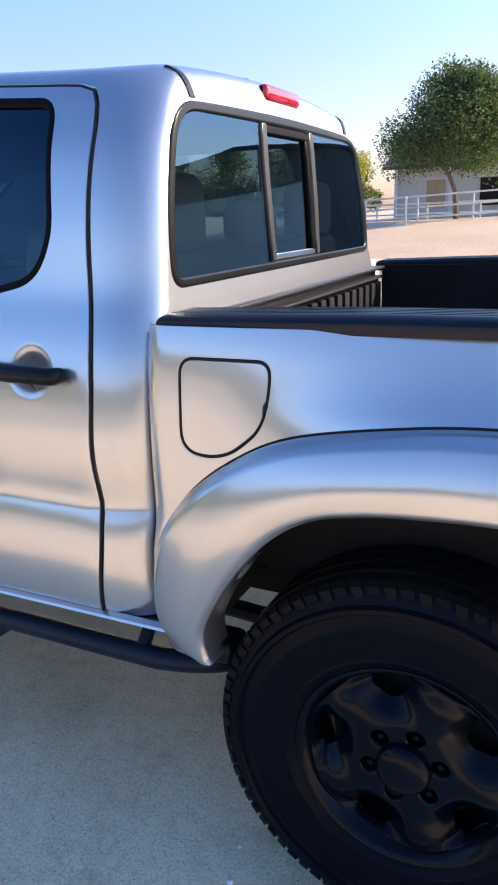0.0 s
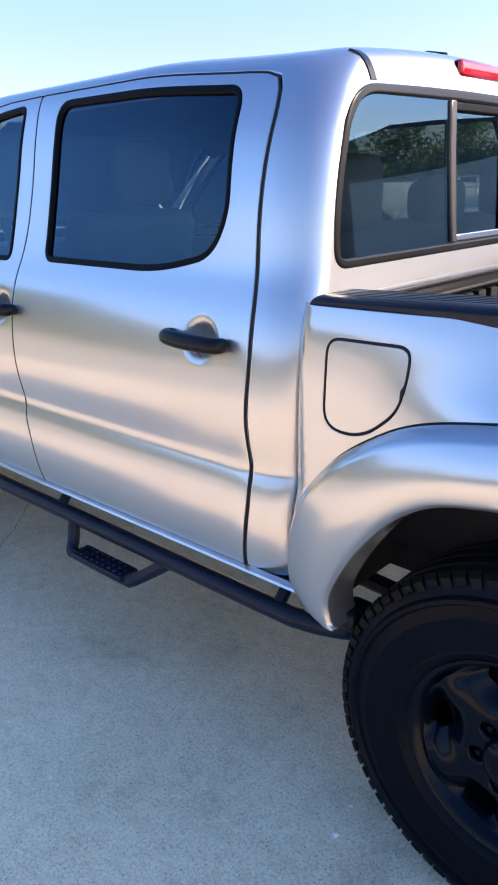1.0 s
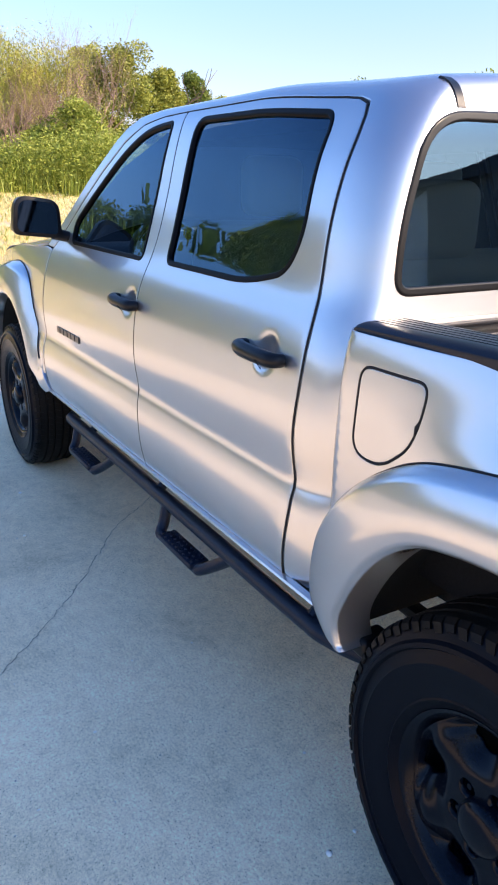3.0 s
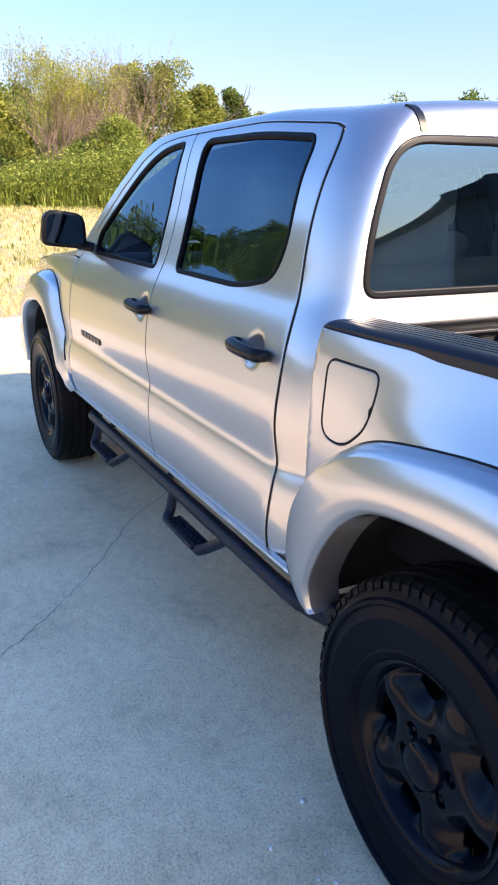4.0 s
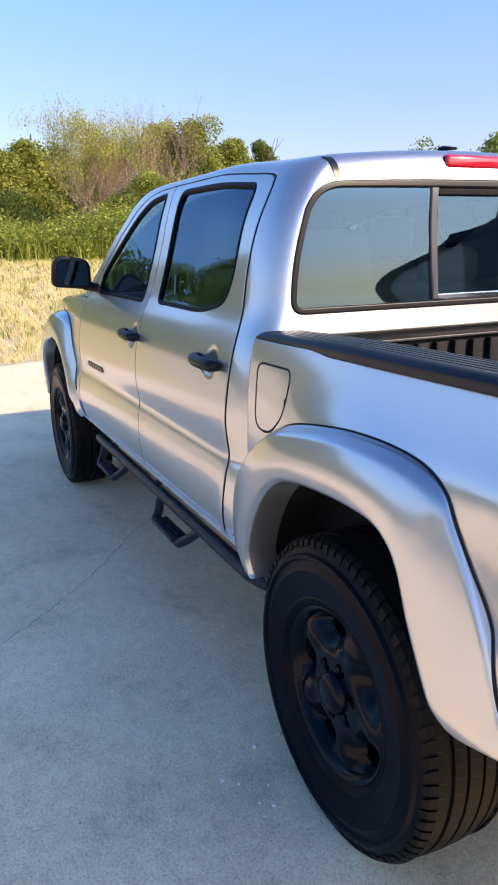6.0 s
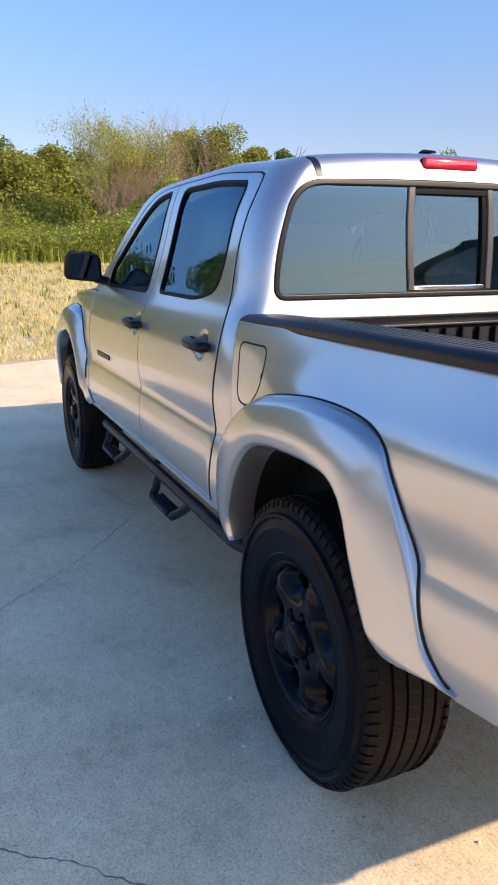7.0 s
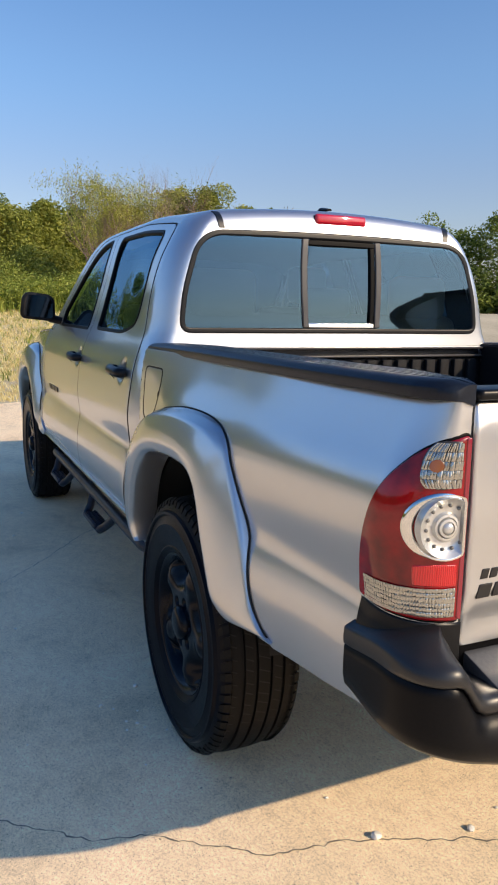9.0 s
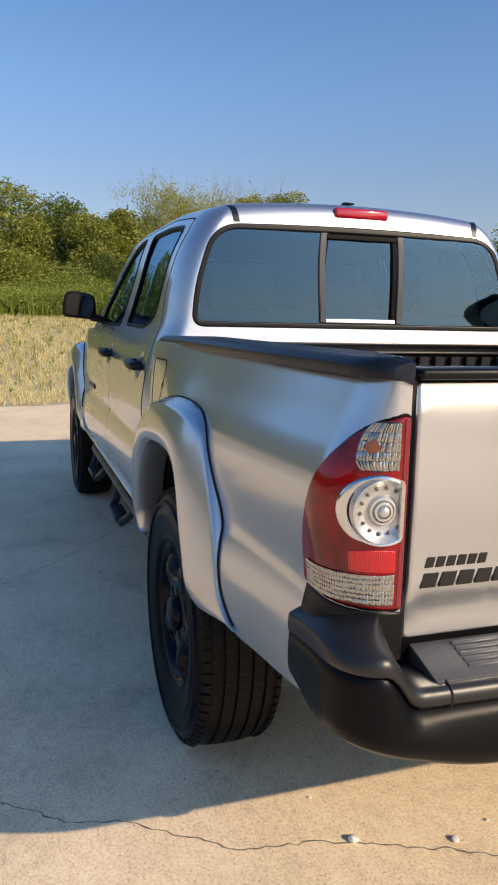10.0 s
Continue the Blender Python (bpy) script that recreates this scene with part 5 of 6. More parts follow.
    revolve(bm, [(0.0535, -0.090), (0.0525, -0.099), (0.0505, -0.107), (0.046, -0.114), (0.038, -0.119), (0.026, -0.1215), (0.012, -0.1225), (0.0005, -0.1228)], 40)
    part("hub_cap", bm, RIM, rim)
    bm = bmesh.new()
    sweep(bm, [(0, -0.01, 0), (0, 0.04, 0)], 0.165, 40)
    part("brake_drum", bm, UNDER, rim)
    return rim


wheel = build_wheel()
wheel.parent = truck
wheel.location = (-0.03, -0.739, 0.374)
wheel.rotation_euler = (0, radians(23), 0)
for x, y, turn in ((-3.265, -0.739, 40), (-0.03, 0.739, 5), (-3.265, 0.739, 60)):
    copy_thing(wheel, pose(x, y, 0.374, 0, turn, 180 if y > 0 else 0))

# underbody
for y in (-0.42, 0.42):
    bm = bmesh.new()
    box(bm, -3.9, 1.0, y - 0.035, y + 0.035, 0.45, 0.58, 0.01)
    part("frame_rail", bm, UNDER, truck)
    bm = bmesh.new()
    sweep(bm, curved([(-0.68, y * 1.25, 0.440), (-0.3, y * 1.25, 0.418), (0.0, y * 1.25, 0.410), (0.35, y * 1.25, 0.46), (0.62, y * 1.25, 0.54)], 4), 0.030, 8, True, 0.6)
    part("leaf_spring", bm, UNDER, truck)
    bm = bmesh.new()
    sweep(bm, [(-0.25, y, 0.80), (0.02, y * 1.35, 0.36)], 0.03, 10)
    part("shock_absorber", bm, UNDER, truck)
bm = bmesh.new()
sweep(bm, [(0, -0.66, 0.383), (0, 0.66, 0.383)], 0.045, 14)
part("rear_axle", bm, UNDER, truck)
bm = bmesh.new()
sweep(bm, [(-3.246, -0.66, 0.383), (-3.246, 0.66, 0.383)], 0.03, 14)
part("front_axle", bm, UNDER, truck)
bm = bmesh.new()
box(bm, -2.75, -0.58, -0.79, 0.79, 0.56, 0.585)
part("cab_floor", bm, UNDER, truck)
bm = bmesh.new()
box(bm, -3.95, -2.72, -0.5, 0.5, 0.5, 1.0)
part("engine_bay", bm, UNDER, truck)
for cx, x0 in ((0.02, 0), (-3.27, 1)):
    for side in (-1, 1):
        bm = bmesh.new()
        prev = None
        for a in np.linspace(math.pi * 0.93, math.pi * 0.05, 26):
            row = [bm.verts.new((cx + 0.488 * math.cos(a), side * y, 0.425 + 0.488 * math.sin(a))) for y in (0.80, 0.7, 0.5)]
            if prev:
                for j in range(2):
                    bm.faces.new((prev[j], prev[j + 1], row[j + 1], row[j]))
            prev = row
        vs = [bm.verts.new((cx + 0.48 * math.cos(a), side * 0.5, 0.425 + 0.48 * math.sin(a))) for a in np.linspace(math.pi * (0.86 if x0 == 0 else 1.0), math.pi * (0.14 if x0 == 0 else 0.0), 24)]
        bm.faces.new(vs)
        part("arch_liner", bm, UNDER, truck)


# cabin
def seat(x, y, w, high):
    bm = bmesh.new()
    box(bm, x - 0.48, x + 0.02, y - w / 2, y + w / 2, 0.78, 0.93, 0.05, 4)
    ob = part("seat", bm, SEAT, truck, "light grey cloth seat")
    bm = bmesh.new()
    box(bm, -0.06, 0.06, -w / 2, w / 2, 0, high, 0.045, 4)
    bmesh.ops.transform(bm, matrix=pose(x + 0.02, y, 0.86, 0, 12, 0), verts=bm.verts)
    part("backrest", bm, SEAT, ob)
    return ob


def headrest(ob, x, y, z, w=0.27, h=0.19):
    bm = bmesh.new()
    box(bm, x - 0.045, x + 0.045, y - w / 2, y + w / 2, z, z + h, 0.04, 4)
    part("headrest", bm, SEAT, ob)


s = seat(-0.82, 0.0, 1.30, 0.44)
for y in (-0.45, 0.0, 0.45):
    headrest(s, -0.70, y, 1.275, 0.27 if y else 0.22, 0.18 if y else 0.12)
for y in (-0.36, 0.36):
    s = seat(-1.70, y, 0.48, 0.475)
    headrest(s, -1.53, y, 1.345, 0.215, 0.185)
bm = bmesh.new()
box(bm, -2.80, -2.42, -0.68, 0.68, 0.85, 1.19, 0.06, 3)
part("dashboard", bm, CABIN, truck)
bm = bmesh.new()
ring = [(0.18 * math.cos(a), 0.18 * math.sin(a), 0) for a in np.linspace(0, 2 * math.pi, 36)]
sweep(bm, ring, 0.014, 8, False)
sweep(bm, [(-0.17, 0, 0), (0.17, 0, 0)], 0.02, 8)
bmesh.ops.transform(bm, matrix=pose(-2.28, -0.38, 1.13, 0, 65, 0), verts=bm.verts)
part("steering_wheel", bm, CABIN, truck)

# ------------------------------------------------------------------ plants
def leafy(m):
    nt = m.node_tree
    b, out = nt.nodes["Principled BSDF"], nt.nodes["Material Output"]
    tr, mx = nt.nodes.new("ShaderNodeBsdfTranslucent"), nt.nodes.new("ShaderNodeMixShader")
    mx.inputs[0].default_value = 0.45
    nt.links.new(b.inputs["Base Color"].links[0].from_socket, tr.inputs["Color"])
    nt.links.new(b.outputs[0], mx.inputs[1])
    nt.links.new(tr.outputs[0], mx.inputs[2])
    nt.links.new(mx.outputs[0], out.inputs[0])
    return m


LEAF_OLIVE = mottled(material("olive_leaves", (0.09, 0.11, 0.025), 0.6, Subsurface_Weight=0.0), (0.17, 0.20, 0.03), (0.44, 0.46, 0.09), 0.3, 3, 0.5, island=0.5)
LEAF_DARK = mottled(material("dark_leaves", (0.05, 0.08, 0.02), 0.6), (0.08, 0.13, 0.022), (0.27, 0.34, 0.065), 0.3, 3, 0.5, island=0.5)
LEAF_SHADE = mottled(material("shade_tree_leaves", (0.05, 0.08, 0.02), 0.6), (0.045, 0.09, 0.035), (0.17, 0.25, 0.08), 0.3, 3, 0.5, island=0.5)
LEAF_YELLOW = mottled(material("yellow_green_leaves", (0.2, 0.2, 0.05), 0.6), (0.28, 0.31, 0.045), (0.58, 0.57, 0.12), 0.3, 3, 0.5, island=0.5)
WEED = mottled(material("weed_leaves", (0.12, 0.16, 0.03), 0.6), (0.17, 0.23, 0.03), (0.42, 0.46, 0.09), 0.25, 2, 0.5, island=0.5)
STRAW = mottled(material("dry_grass_blades", (0.42, 0.31, 0.13), 0.8), (0.76, 0.62, 0.275), (0.98, 0.88, 0.50), 0.3, 3, 0.5, island=0.5)
for m in (LEAF_OLIVE, LEAF_DARK, LEAF_SHADE, LEAF_YELLOW, WEED, STRAW):
    leafy(m)
BARK = mottled(material("bark", (0.16, 0.12, 0.09), 0.9), (0.10, 0.075, 0.055), (0.22, 0.17, 0.13), 3, 30, 0.5, 0.4, 40)
TWIG = mottled(material("bare_twigs", (0.3, 0.22, 0.17), 0.9), (0.20, 0.13, 0.095), (0.36, 0.26, 0.20), 3, 30, 0.5)


def limbs(rng, height, spread, levels, first, lean=0.0, up=0.55):
    """Branch lines as (points, radii), and the places of the twig ends."""
    lines, ends = [], []

    def grow(p, d, length, r, level):
        pts, radii = [p.copy()], [r]
        n = 4
        for i in range(n):
            d = (d + Vector((rng.gauss(0, 0.13), rng.gauss(0, 0.13), rng.gauss(0.05, 0.08)))).normalized()
            p = p + d * length / n
            pts.append(p.copy())
            radii.append(r * (1 - 0.5 * (i + 1) / n))
        lines.append((pts, radii))
        if level == 0:
            ends.extend(pts[1:])
            return
        for k in range(rng.randint(3, 4)):
            at = pts[rng.randint(2, n)]
            a = rng.uniform(0, 2 * math.pi)
            side = Vector((math.cos(a), math.sin(a), up * rng.uniform(0.2, 1.4)))
            grow(at, (d * 0.5 + side * spread).normalized(), length * rng.uniform(0.55, 0.8), radii[-1] * 0.8, level - 1)

    for k in range(first):
        a = 2 * math.pi * (k + rng.random()) / first
        tilt = (0.0 if first == 1 else rng.uniform(0.15, 0.6)) + lean
        grow(Vector((0, 0, 0)), Vector((math.cos(a) * tilt, math.sin(a) * tilt, 1)).normalized(), height * (0.36 if first == 1 else 0.5), height * (0.028 if first == 1 else 0.010), levels)
    return lines, ends


def leaf_mesh(name, rng, places, per, cloud, size, droop=0.0):
    """Many small bent leaves round the places."""
    verts, faces = [], []
    for p in places:
        for _ in range(per):
            c = p + Vector((rng.gauss(0, cloud), rng.gauss(0, cloud), rng.gauss(-droop * cloud, cloud * 0.8)))
            a = Vector((rng.gauss(0, 1), rng.gauss(0, 1), rng.gauss(-droop, 0.6))).normalized()
            b = a.orthogonal().normalized()
            b = (Matrix.Rotation(rng.uniform(0, 6.28), 3, a) @ b)
            s = size * rng.uniform(0.6, 1.4)
            w = s * (0.45 if droop < 1 else 0.22)
            n = len(verts)
            verts += [tuple(c - a * s), tuple(c + b * w), tuple(c + a * s), tuple(c - b * w)]
            faces.append((n, n + 1, n + 2, n + 3))
    me = bpy.data.meshes.new(name)
    me.from_pydata(verts, [], faces)
    return me


def crown_places(rng, height, radius, low, lobes, count):
    """Leaf places on the shells of many overlapping lobes."""
    spots = []
    balls = []
    for k in range(lobes):
        t = rng.random() ** 0.9
        z = low + (height - low) * t
        r = radius * (1 - 0.75 * max(0.0, (t - 0.35) / 0.65) ** 1.6)
        a = rng.uniform(0, 2 * math.pi)
        d = r * math.sqrt(rng.random()) * 0.85
        balls.append((Vector((d * math.cos(a), d * math.sin(a), z * 0.93)), radius * rng.uniform(0.22, 0.42)))
    for _ in range(count):
        c, r = balls[rng.randrange(lobes)]
        v = Vector((rng.gauss(0, 1), rng.gauss(0, 1), rng.gauss(0.25, 1))).normalized()
        spots.append(c + v * r * rng.uniform(0.55, 1.08))
    return [p for p in spots if p.z > 0.1]


def tree(name, label, place, seed, height, leaf, radius=2.8, low=0.6, leaves=24000, size=0.085, lobes=38):
    """A round leafy tree: trunk and limbs, and a crown of many small leaves in lobes."""
    rng = random.Random(seed)
    lines, ends = limbs(rng, height * 0.8, 0.75, 2, 1)
    k = height * 0.85 / max(p.z for p in ends)
    ob = empty(name, place, label, "tree")
    bm = bmesh.new()
    for pts, radii in lines:
        sweep(bm, [p * k for p in pts], radii, 6, False)
    part("trunk", bm, BARK, ob)
    link("crown", leaf_mesh("crown", rng, crown_places(rng, height, radius, low, lobes, leaves), 1, 0.05, size), leaf, ob)
    return ob


def thicket(name, label, place, seed, height, leaf, per=5, cloud=0.3, size=0.1, spread=0.6, levels=3, first=9, droop=1.0, up=1.0):
    """A bush of many thin stems from the ground."""
    rng = random.Random(seed)
    lines, ends = limbs(rng, height, spread, levels, first, up=up)
    k = height / max(p.z for p in ends)
    ob = empty(name, place, label, "bush")
    bm = bmesh.new()
    for pts, radii in lines:
        sweep(bm, [p * k for p in pts], radii, 5, False)
    part("stem", bm, TWIG, ob)
    if leaf:
        link("foliage", leaf_mesh("foliage", rng, [p * k for p in ends], per, cloud, size, droop), leaf, ob)
    return ob


def polar(az, dist, eye=(1.2, -1.6)):
    """A place by its bearing from straight ahead of the truck towards its right, and its distance."""
    a = radians(az)
    x, y = eye[0] - dist * math.cos(a), eye[1] + dist * math.sin(a)
    return x, y, rise(x, y) - 0.05


thicket("willow_bush", "sparse willow bush with thin yellow-green leaves in the dry field", polar(12.9, 33), 7, 6.3, LEAF_YELLOW, 4, 0.16, 0.055, 0.50, 4, 6, 1.2, 1.0)
thicket("willow_bush", "upright willow bush with thin yellow-green leaves in the dry field", polar(15.0, 33), 21, 5.9, LEAF_YELLOW, 5, 0.15, 0.055, 0.40, 4, 4, 1.0, 1.3)
thicket("bare_bush", "leafless reddish-brown bush with fine upright twigs", polar(17.6, 34), 38, 6.6, None, 0, 0.1, 0.1, 0.42, 4, 10, 0.0, 1.5)
thicket("bare_bush", "leafless reddish-brown bush with fine upright twigs", polar(13.6, 31.5), 9, 4.6, None, 0, 0.1, 0.1, 0.6, 4, 8, 0.0, 0.9)
thicket("bare_bush", "leafless reddish-brown bush with fine upright twigs", polar(16.2, 32.0), 12, 4.2, None, 0, 0.1, 0.1, 0.6, 4, 7, 0.0, 0.9)
for i, (az, dist, high, leaf, wide) in enumerate(((-2.2, 42, 6.0, LEAF_DARK, 3.2), (0.8, 41, 6.3, LEAF_OLIVE, 3.0), (4.0, 42, 5.9, LEAF_DARK, 2.9), (6.8, 39, 4.8, LEAF_OLIVE, 2.4), (9.0, 40, 5.2, LEAF_OLIVE, 2.3), (11.4, 42, 5.2, LEAF_DARK, 2.4),
                                           (14.5, 44, 5.4, LEAF_OLIVE, 2.6), (18.9, 47, 7.7, LEAF_OLIVE, 2.5), (21.6, 46, 7.3, LEAF_OLIVE, 2.6), (23.8, 46, 6.2, LEAF_OLIVE, 1.8), (26.1, 52, 6.9, LEAF_DARK, 1.5), (28.2, 52, 5.6, LEAF_OLIVE, 1.4), (-6.5, 41, 5.8, LEAF_OLIVE, 3.2), (-10.5, 40, 5.4, LEAF_DARK, 3.2))):
    tree("tree", "dense olive-green tree at the edge of the field", polar(az, dist), 40 + i, high, leaf, wide)
for i, (az, dist, high) in enumerate(((31, 60, 5.2), (34.5, 60, 5.0), (37.9, 60, 7.2), (40.3, 62, 6.6), (42.8, 60, 7.6), (45.6, 60, 7.6), (49, 62, 7.0), (53, 64, 7.0), (57.5, 64, 6.6), (62, 64, 6.4), (66.5, 62, 6.0))):
    tree("tree", "dense dark green tree on the far side of the lot", polar(az, dist), 70 + i, high, LEAF_DARK, 3.0, 0.3, 6000, 0.13)
tree("shade_tree", "round-crowned shade tree in front of the building", (-5.8, 31.0, 0.75), 5, 5.6, LEAF_SHADE, 3.05, 2.75, 60000, 0.062, 60)
tree("tree", "small yellow-green tree beside the building", (-11.8, 36, 0.7), 6, 3.4, LEAF_YELLOW, 1.4, 0.4, 5000, 0.07)
# the left side of the lot, which shows in the paint and glass
for i, (az, dist, high) in enumerate(((-12.5, 36, 5.4), (-15.0, 34, 5.8), (-17.5, 32, 6.2), (-20, 31, 6.4), (-22.3, 30, 6.7), (-24.6, 29, 6.6), (-27, 28, 6.5), (-29.5, 28.5, 5.8), (-32, 30, 5.0), (-35, 32, 4.6), (-38, 35, 4.6), (-41, 37, 4.6), (-44, 40, 4.8))):
    tree("tree", "dense olive-green tree at the edge of the field", polar(az, dist), 90 + i, high, LEAF_OLIVE if i % 2 else LEAF_DARK, 2.6, 0.1, 22000, 0.10, 34)


for i in range(26):
    tree("tree", "dense olive-green tree at the far side of the lot", polar(-47 - 3.3 * i, 42 + 3 * math.sin(2.1 * i)), 130 + i, 4.9 + 0.5 * math.sin(1.7 * i), LEAF_OLIVE if i % 2 else LEAF_DARK, 2.6, 0.1, 5000, 0.26, 24)


def undergrowth(name, label, mat, seed, count, az0, az1, d0, d1, high, size):
    rng = random.Random(seed)
    spots = []
    for _ in range(count):
        x, y, z = polar(rng.uniform(az0, az1), rng.uniform(d0, d1))
        h = high * (0.55 + 0.75 * noise.noise((x * 0.35, y * 0.35, 1.7))) * rng.random() ** 0.7
        spots.append(Vector((x, y, z + h)))
    tagged(link(name, leaf_mesh(name, rng, spots, 3, 0.18, size), mat), label, "undergrowth", kind="stuff")


tree("green_bush", "bright green leafy bush at the edge of the weeds", polar(17.6, 30), 31, 2.9, WEED, 1.5, 0.1, 14000, 0.06)
tree("green_bush", "bright green leafy bush at the edge of the weeds", polar(15.6, 30.5), 32, 2.2, WEED, 1.3, 0.1, 10000, 0.06)
undergrowth("undergrowth", "tangled green undergrowth beside the lot", LEAF_DARK, 27, 16000, -37, -11, 26, 31, 3.4, 0.12)
undergrowth("undergrowth", "tangled green undergrowth below the trees", LEAF_OLIVE, 21, 36000, -16, 31, 35, 41, 3.2, 0.08)
undergrowth("weeds", "tall leafy green weeds along the edge of the field", WEED, 22, 55000, -16, 32, 26, 33, 2.1, 0.05)
undergrowth("undergrowth", "tangled green undergrowth on the far left of the lot", LEAF_OLIVE, 24, 12000, -85, -14, 50, 60, 2.2, 0.25)
undergrowth("undergrowth", "tangled dark undergrowth below the far trees", LEAF_DARK, 23, 9000, 28, 70, 58, 66, 2.6, 0.22)


def scatter(name, label, category, mat, count, seed, where, high, wide, lean):
    """Blades in bunches, as one object."""
    rng = random.Random(seed)
    verts, faces = [], []
    for _ in range(count):
        spot = where(rng)
        if spot is None:
            continue
        x, y = spot
        z = rise(x, y)
        h0 = high * rng.uniform(0.5, 1.3)
        for _ in range(7):
            a = rng.uniform(0, 2 * math.pi)
            h = h0 * rng.uniform(0.5, 1.1)
            l = h * lean * rng.uniform(0.3, 1.2)
            px, py = x + rng.gauss(0, high * 0.25), y + rng.gauss(0, high * 0.25)
            c, s = math.cos(a), math.sin(a)
            w = wide * rng.uniform(0.6, 1.4)
            n = len(verts)
            verts += [(px - s * w, py + c * w, z - 0.02), (px + s * w, py - c * w, z - 0.02), (px + c * l * 0.4 + s * w * 0.7, py + s * l * 0.4 - c * w * 0.7, z + h * 0.6), (px + c * l * 0.4 - s * w * 0.7, py + s * l * 0.4 + c * w * 0.7, z + h * 0.6), (px + c * l, py + s * l, z + h)]
            faces += [(n, n + 1, n + 2, n + 3), (n + 3, n + 2, n + 4)]
    me = bpy.data.meshes.new(name)
    me.from_pydata(verts, [], faces)
    return tagged(link(name, me, mat), label, category, kind="stuff")


def field_spot(near, far, az0=-14.0, az1=30.0):
    def at(rng):
        d = near + (far - near) * rng.random() ** 0.8
        x, y, _ = polar(rng.uniform(az0, az1), d)
        if x > -8.75 - 0.30 * (y + 1.1):
            return None
        return x, y
    return at


scatter("dry_grass", "dry straw-yellow grass covering the field", "grass", STRAW, 15000, 1, field_spot(9.0, 28), 0.13, 0.007, 1.3)
scatter("green_grass", "patches of green grass among the dry field", "grass", WEED, 2200, 2, field_spot(11, 29), 0.16, 0.009, 1.0)
scatter("weed_stalks", "tall pale stalks among the weeds", "weeds", WEED, 2500, 3, field_spot(26, 31, -14, 32), 0.9, 0.02, 0.4)


# ------------------------------------------------------------------ buildings
WALL = mottled(material("grey_siding", (0.45, 0.45, 0.44), 0.7), (0.58, 0.58, 0.56), (0.68, 0.68, 0.65), 0.5, 6, 0.5, 0.1, 20)
ROOF = mottled(material("dark_shingle", (0.06, 0.06, 0.065), 0.85), (0.045, 0.045, 0.05), (0.085, 0.085, 0.09), 1, 20, 0.5, 0.3, 40)
WHITE = mottled(material("white_paint", (0.75, 0.74, 0.72), 0.5), (0.68, 0.67, 0.65), (0.8, 0.79, 0.77), 2, 30)
TAN = mottled(material("tan_wall", (0.5, 0.36, 0.22), 0.8), (0.44, 0.31, 0.19), (0.55, 0.41, 0.26), 1, 12)
DARK_METAL = mottled(material("dark_metal_siding", (0.10, 0.105, 0.11), 0.5), (0.08, 0.085, 0.09), (0.13, 0.135, 0.14), 0.6, 8)


def lodge():
    ob = empty("low_building", (-6, 37, 0.5), "low grey-sided building with a dark roof and a porch", "building")
    bm = bmesh.new()
    box(bm, -4.0, 10, 0, 8, 0, 2.9)
    part("wall", bm, WALL, ob)
    bm = bmesh.new()
    for x0, x1, y0, y1, z0, z1 in ((-4.5, 10.5, -0.7, 4, 2.75, 4.6), (-4.5, 10.5, 8.7, 4, 2.75, 4.6)):
        a = [(x0, y0, z0), (x1, y0, z0), (x1, y1, z1), (x0, y1, z1)]
        vs = [bm.verts.new(p) for p in a] + [bm.verts.new((x, y, z + 0.14)) for x, y, z in a]
        for f in ((0, 1, 2, 3), (4, 5, 6, 7), (0, 1, 5, 4), (1, 2, 6, 5), (2, 3, 7, 6), (3, 0, 4, 7)):
            bm.faces.new([vs[i] for i in f])
    part("roof", bm, ROOF, ob)
    for x in (-2.4, 0.2, 2.0, 5.5):
        bm = bmesh.new()
        box(bm, x, x + 0.9, -0.06, 0.02, 0.9 if x != 2.0 else 0.0, 2.2, 0.01)
        w = part("window" if x != 2.0 else "door", bm, TAN if x == -2.4 else UNDER, ob)
        bm = bmesh.new()
        box(bm, x - 0.08, x + 0.98, -0.08, -0.055, 2.2, 2.3)
        part("lintel", bm, WHITE, w)
    for x in (-3.9, -1.2, 1.6, 4.4, 7.2):
        bm = bmesh.new()
        box(bm, x, x + 0.12, -0.6, -0.48, 0, 2.8)
        part("porch_post", bm, WHITE, ob)


lodge()


SAND = mottled(material("sandy_paving", (0.6, 0.45, 0.32), 0.9), (0.50, 0.37, 0.25), (0.66, 0.51, 0.37), 0.4, 8, 0.5, 0.3, 40)


def ramp():
    bm = bmesh.new()
    a = [(-40, 19.5, 0.004), (14, 19.5, 0.004), (14, 28.8, 1.10), (-40, 29.4, 0.50), (14, 40, 1.1), (-40, 40, 0.5)]
    vs = [bm.verts.new(p) for p in a]
    bm.faces.new((vs[0], vs[1], vs[2], vs[3]))
    bm.faces.new((vs[3], vs[2], vs[4], vs[5]))
    tagged(part("path", bm, SAND, flat=True), "pale concrete path climbing beside the building", "path", kind="structure")


ramp()


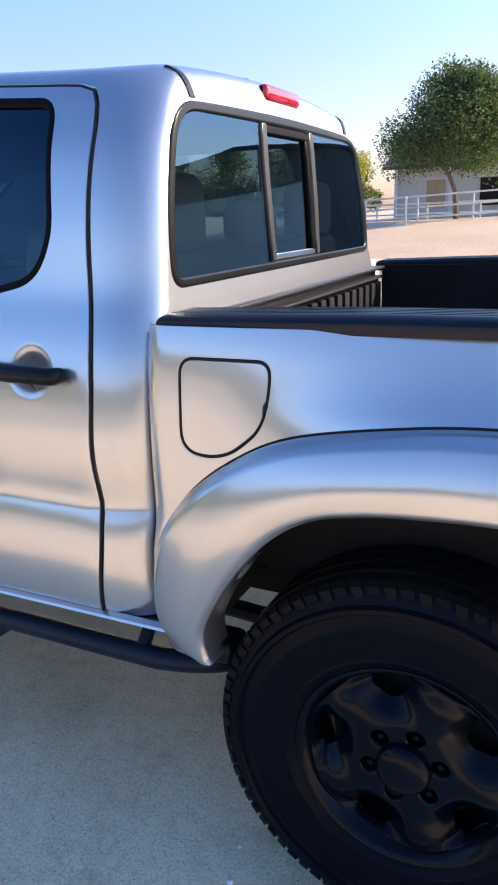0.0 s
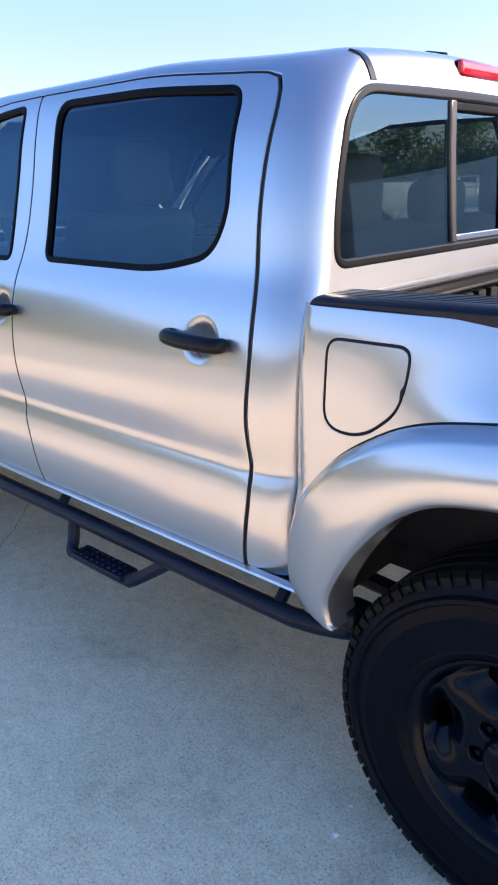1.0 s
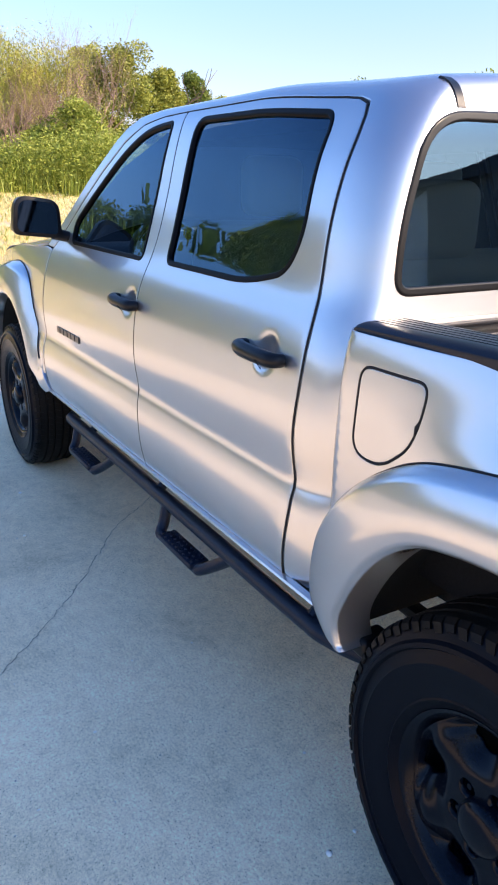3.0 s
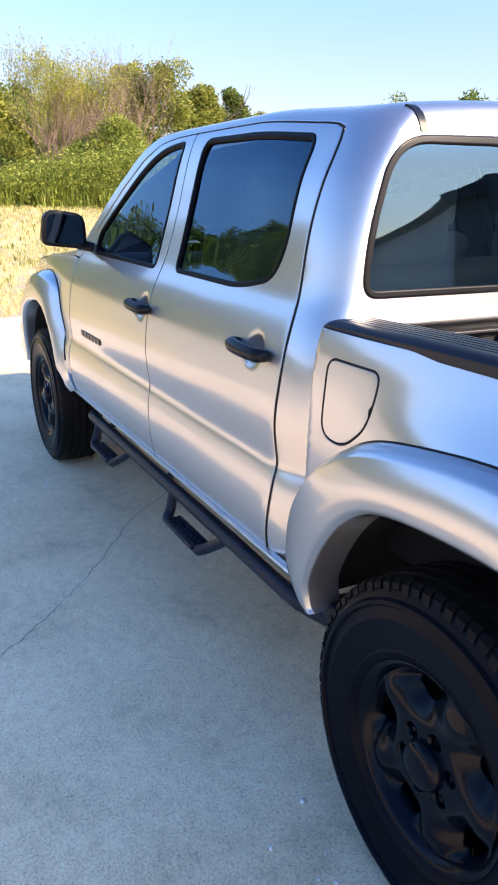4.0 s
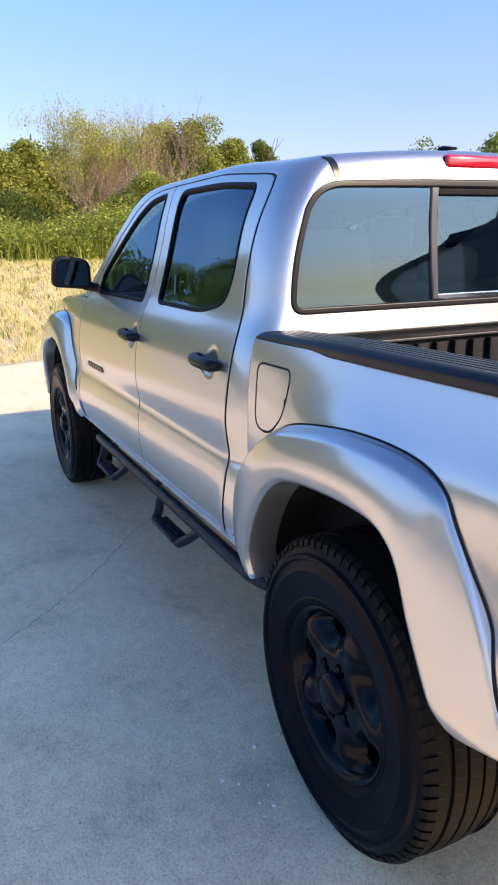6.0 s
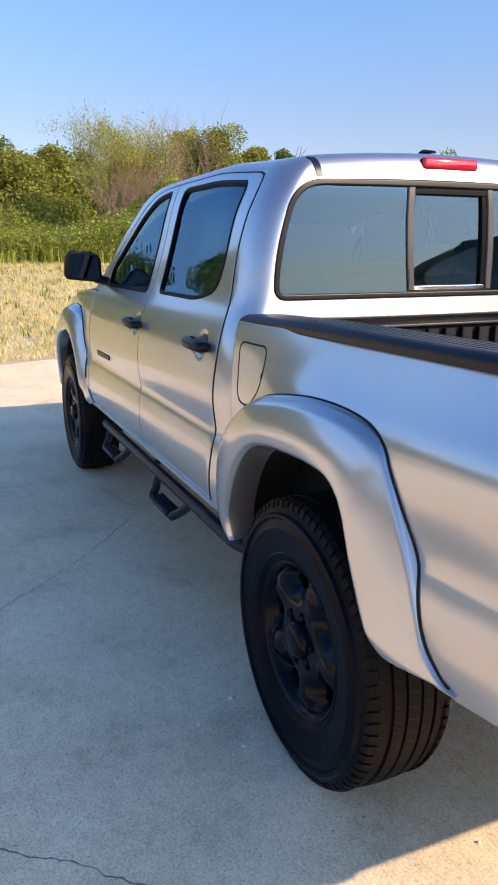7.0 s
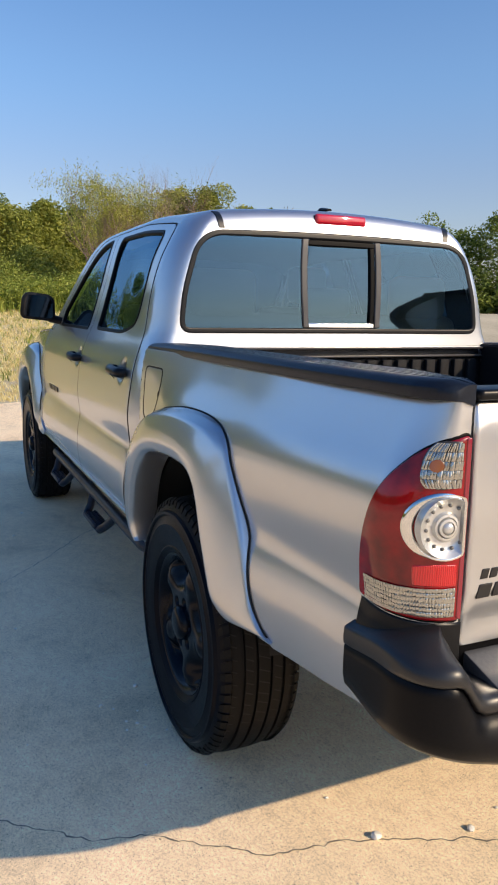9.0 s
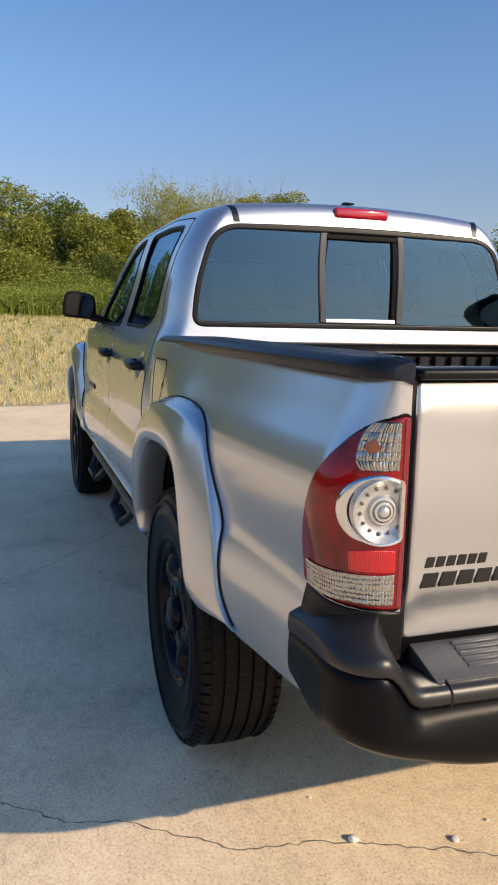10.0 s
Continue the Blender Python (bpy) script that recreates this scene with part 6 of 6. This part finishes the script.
def railing(name, x0, x1, y, z0, z1, label):
    ob = empty(name, (x0, y, z0), label, "railing")
    n = int((x1 - x0) / 2.1)
    for k in range(n + 1):
        t = k / n
        bm = bmesh.new()
        box(bm, (x1 - x0) * t - 0.035, (x1 - x0) * t + 0.035, -0.035, 0.035, (z1 - z0) * t - 0.05, (z1 - z0) * t + 1.02)
        part("post", bm, WHITE, ob)
    for h in (0.98, 0.55, 0.15):
        bm = bmesh.new()
        sweep(bm, [(0, 0, h), (x1 - x0, 0, z1 - z0 + h)], 0.035, 8)
        part("rail", bm, WHITE, ob)


railing("railing", -16, 4, 29.6, 0.55, 1.25, "white-painted metal ramp railing beside the building")
bm = bmesh.new()
sweep(bm, [(-7.05, 27.4, 0.5), (-7.05, 27.4, 1.75)], 0.045, 10)
sweep(bm, [(-7.05, 27.4, 1.75), (-7.05, 27.4, 1.82)], [0.07, 0.04], 10)
tagged(part("marker_post", bm, WHITE), "white marker post standing beside the sandy path", "post")
railing("railing", -16, 4, 31.4, 0.55, 0.62, "white-painted metal ramp railing beside the building")


def barn():
    ob = empty("metal_shed", (0, 5.4, 0), "dark metal shed with a sloping lean-to", "shed")

    def block(name, outline, y0, y1, mat):
        bm = bmesh.new()
        a = [bm.verts.new((x, y0, z)) for x, z in outline]
        b = [bm.verts.new((x, y1, z)) for x, z in outline]
        bm.faces.new(a)
        bm.faces.new(list(reversed(b)))
        for i in range(len(a)):
            j = (i + 1) % len(a)
            bm.faces.new((a[i], b[i], b[j], a[j]))
        return part(name, bm, mat, ob, flat=True)

    block("wall", [(0.5, -0.02), (5.7, -0.02), (5.7, 2.40), (0.5, 2.22)], 0, 4, DARK_METAL)
    block("roof", [(0.35, 2.20), (5.8, 2.39), (5.8, 2.47), (0.35, 2.28)], -0.15, 4.2, ROOF)
    block("lean_to_wall", [(5.72, -0.02), (8.15, -0.02), (8.15, 1.35), (5.72, 2.36)], 0.02, 4, WALL)
    block("lean_to_roof", [(5.80, 2.36), (8.3, 1.32), (8.3, 1.40), (5.80, 2.44)], -0.12, 4.2, ROOF)
    block("door", [(1.4, 0.0), (3.6, 0.0), (3.6, 1.95), (1.4, 1.95)], -0.04, -0.005, WALL)

barn()
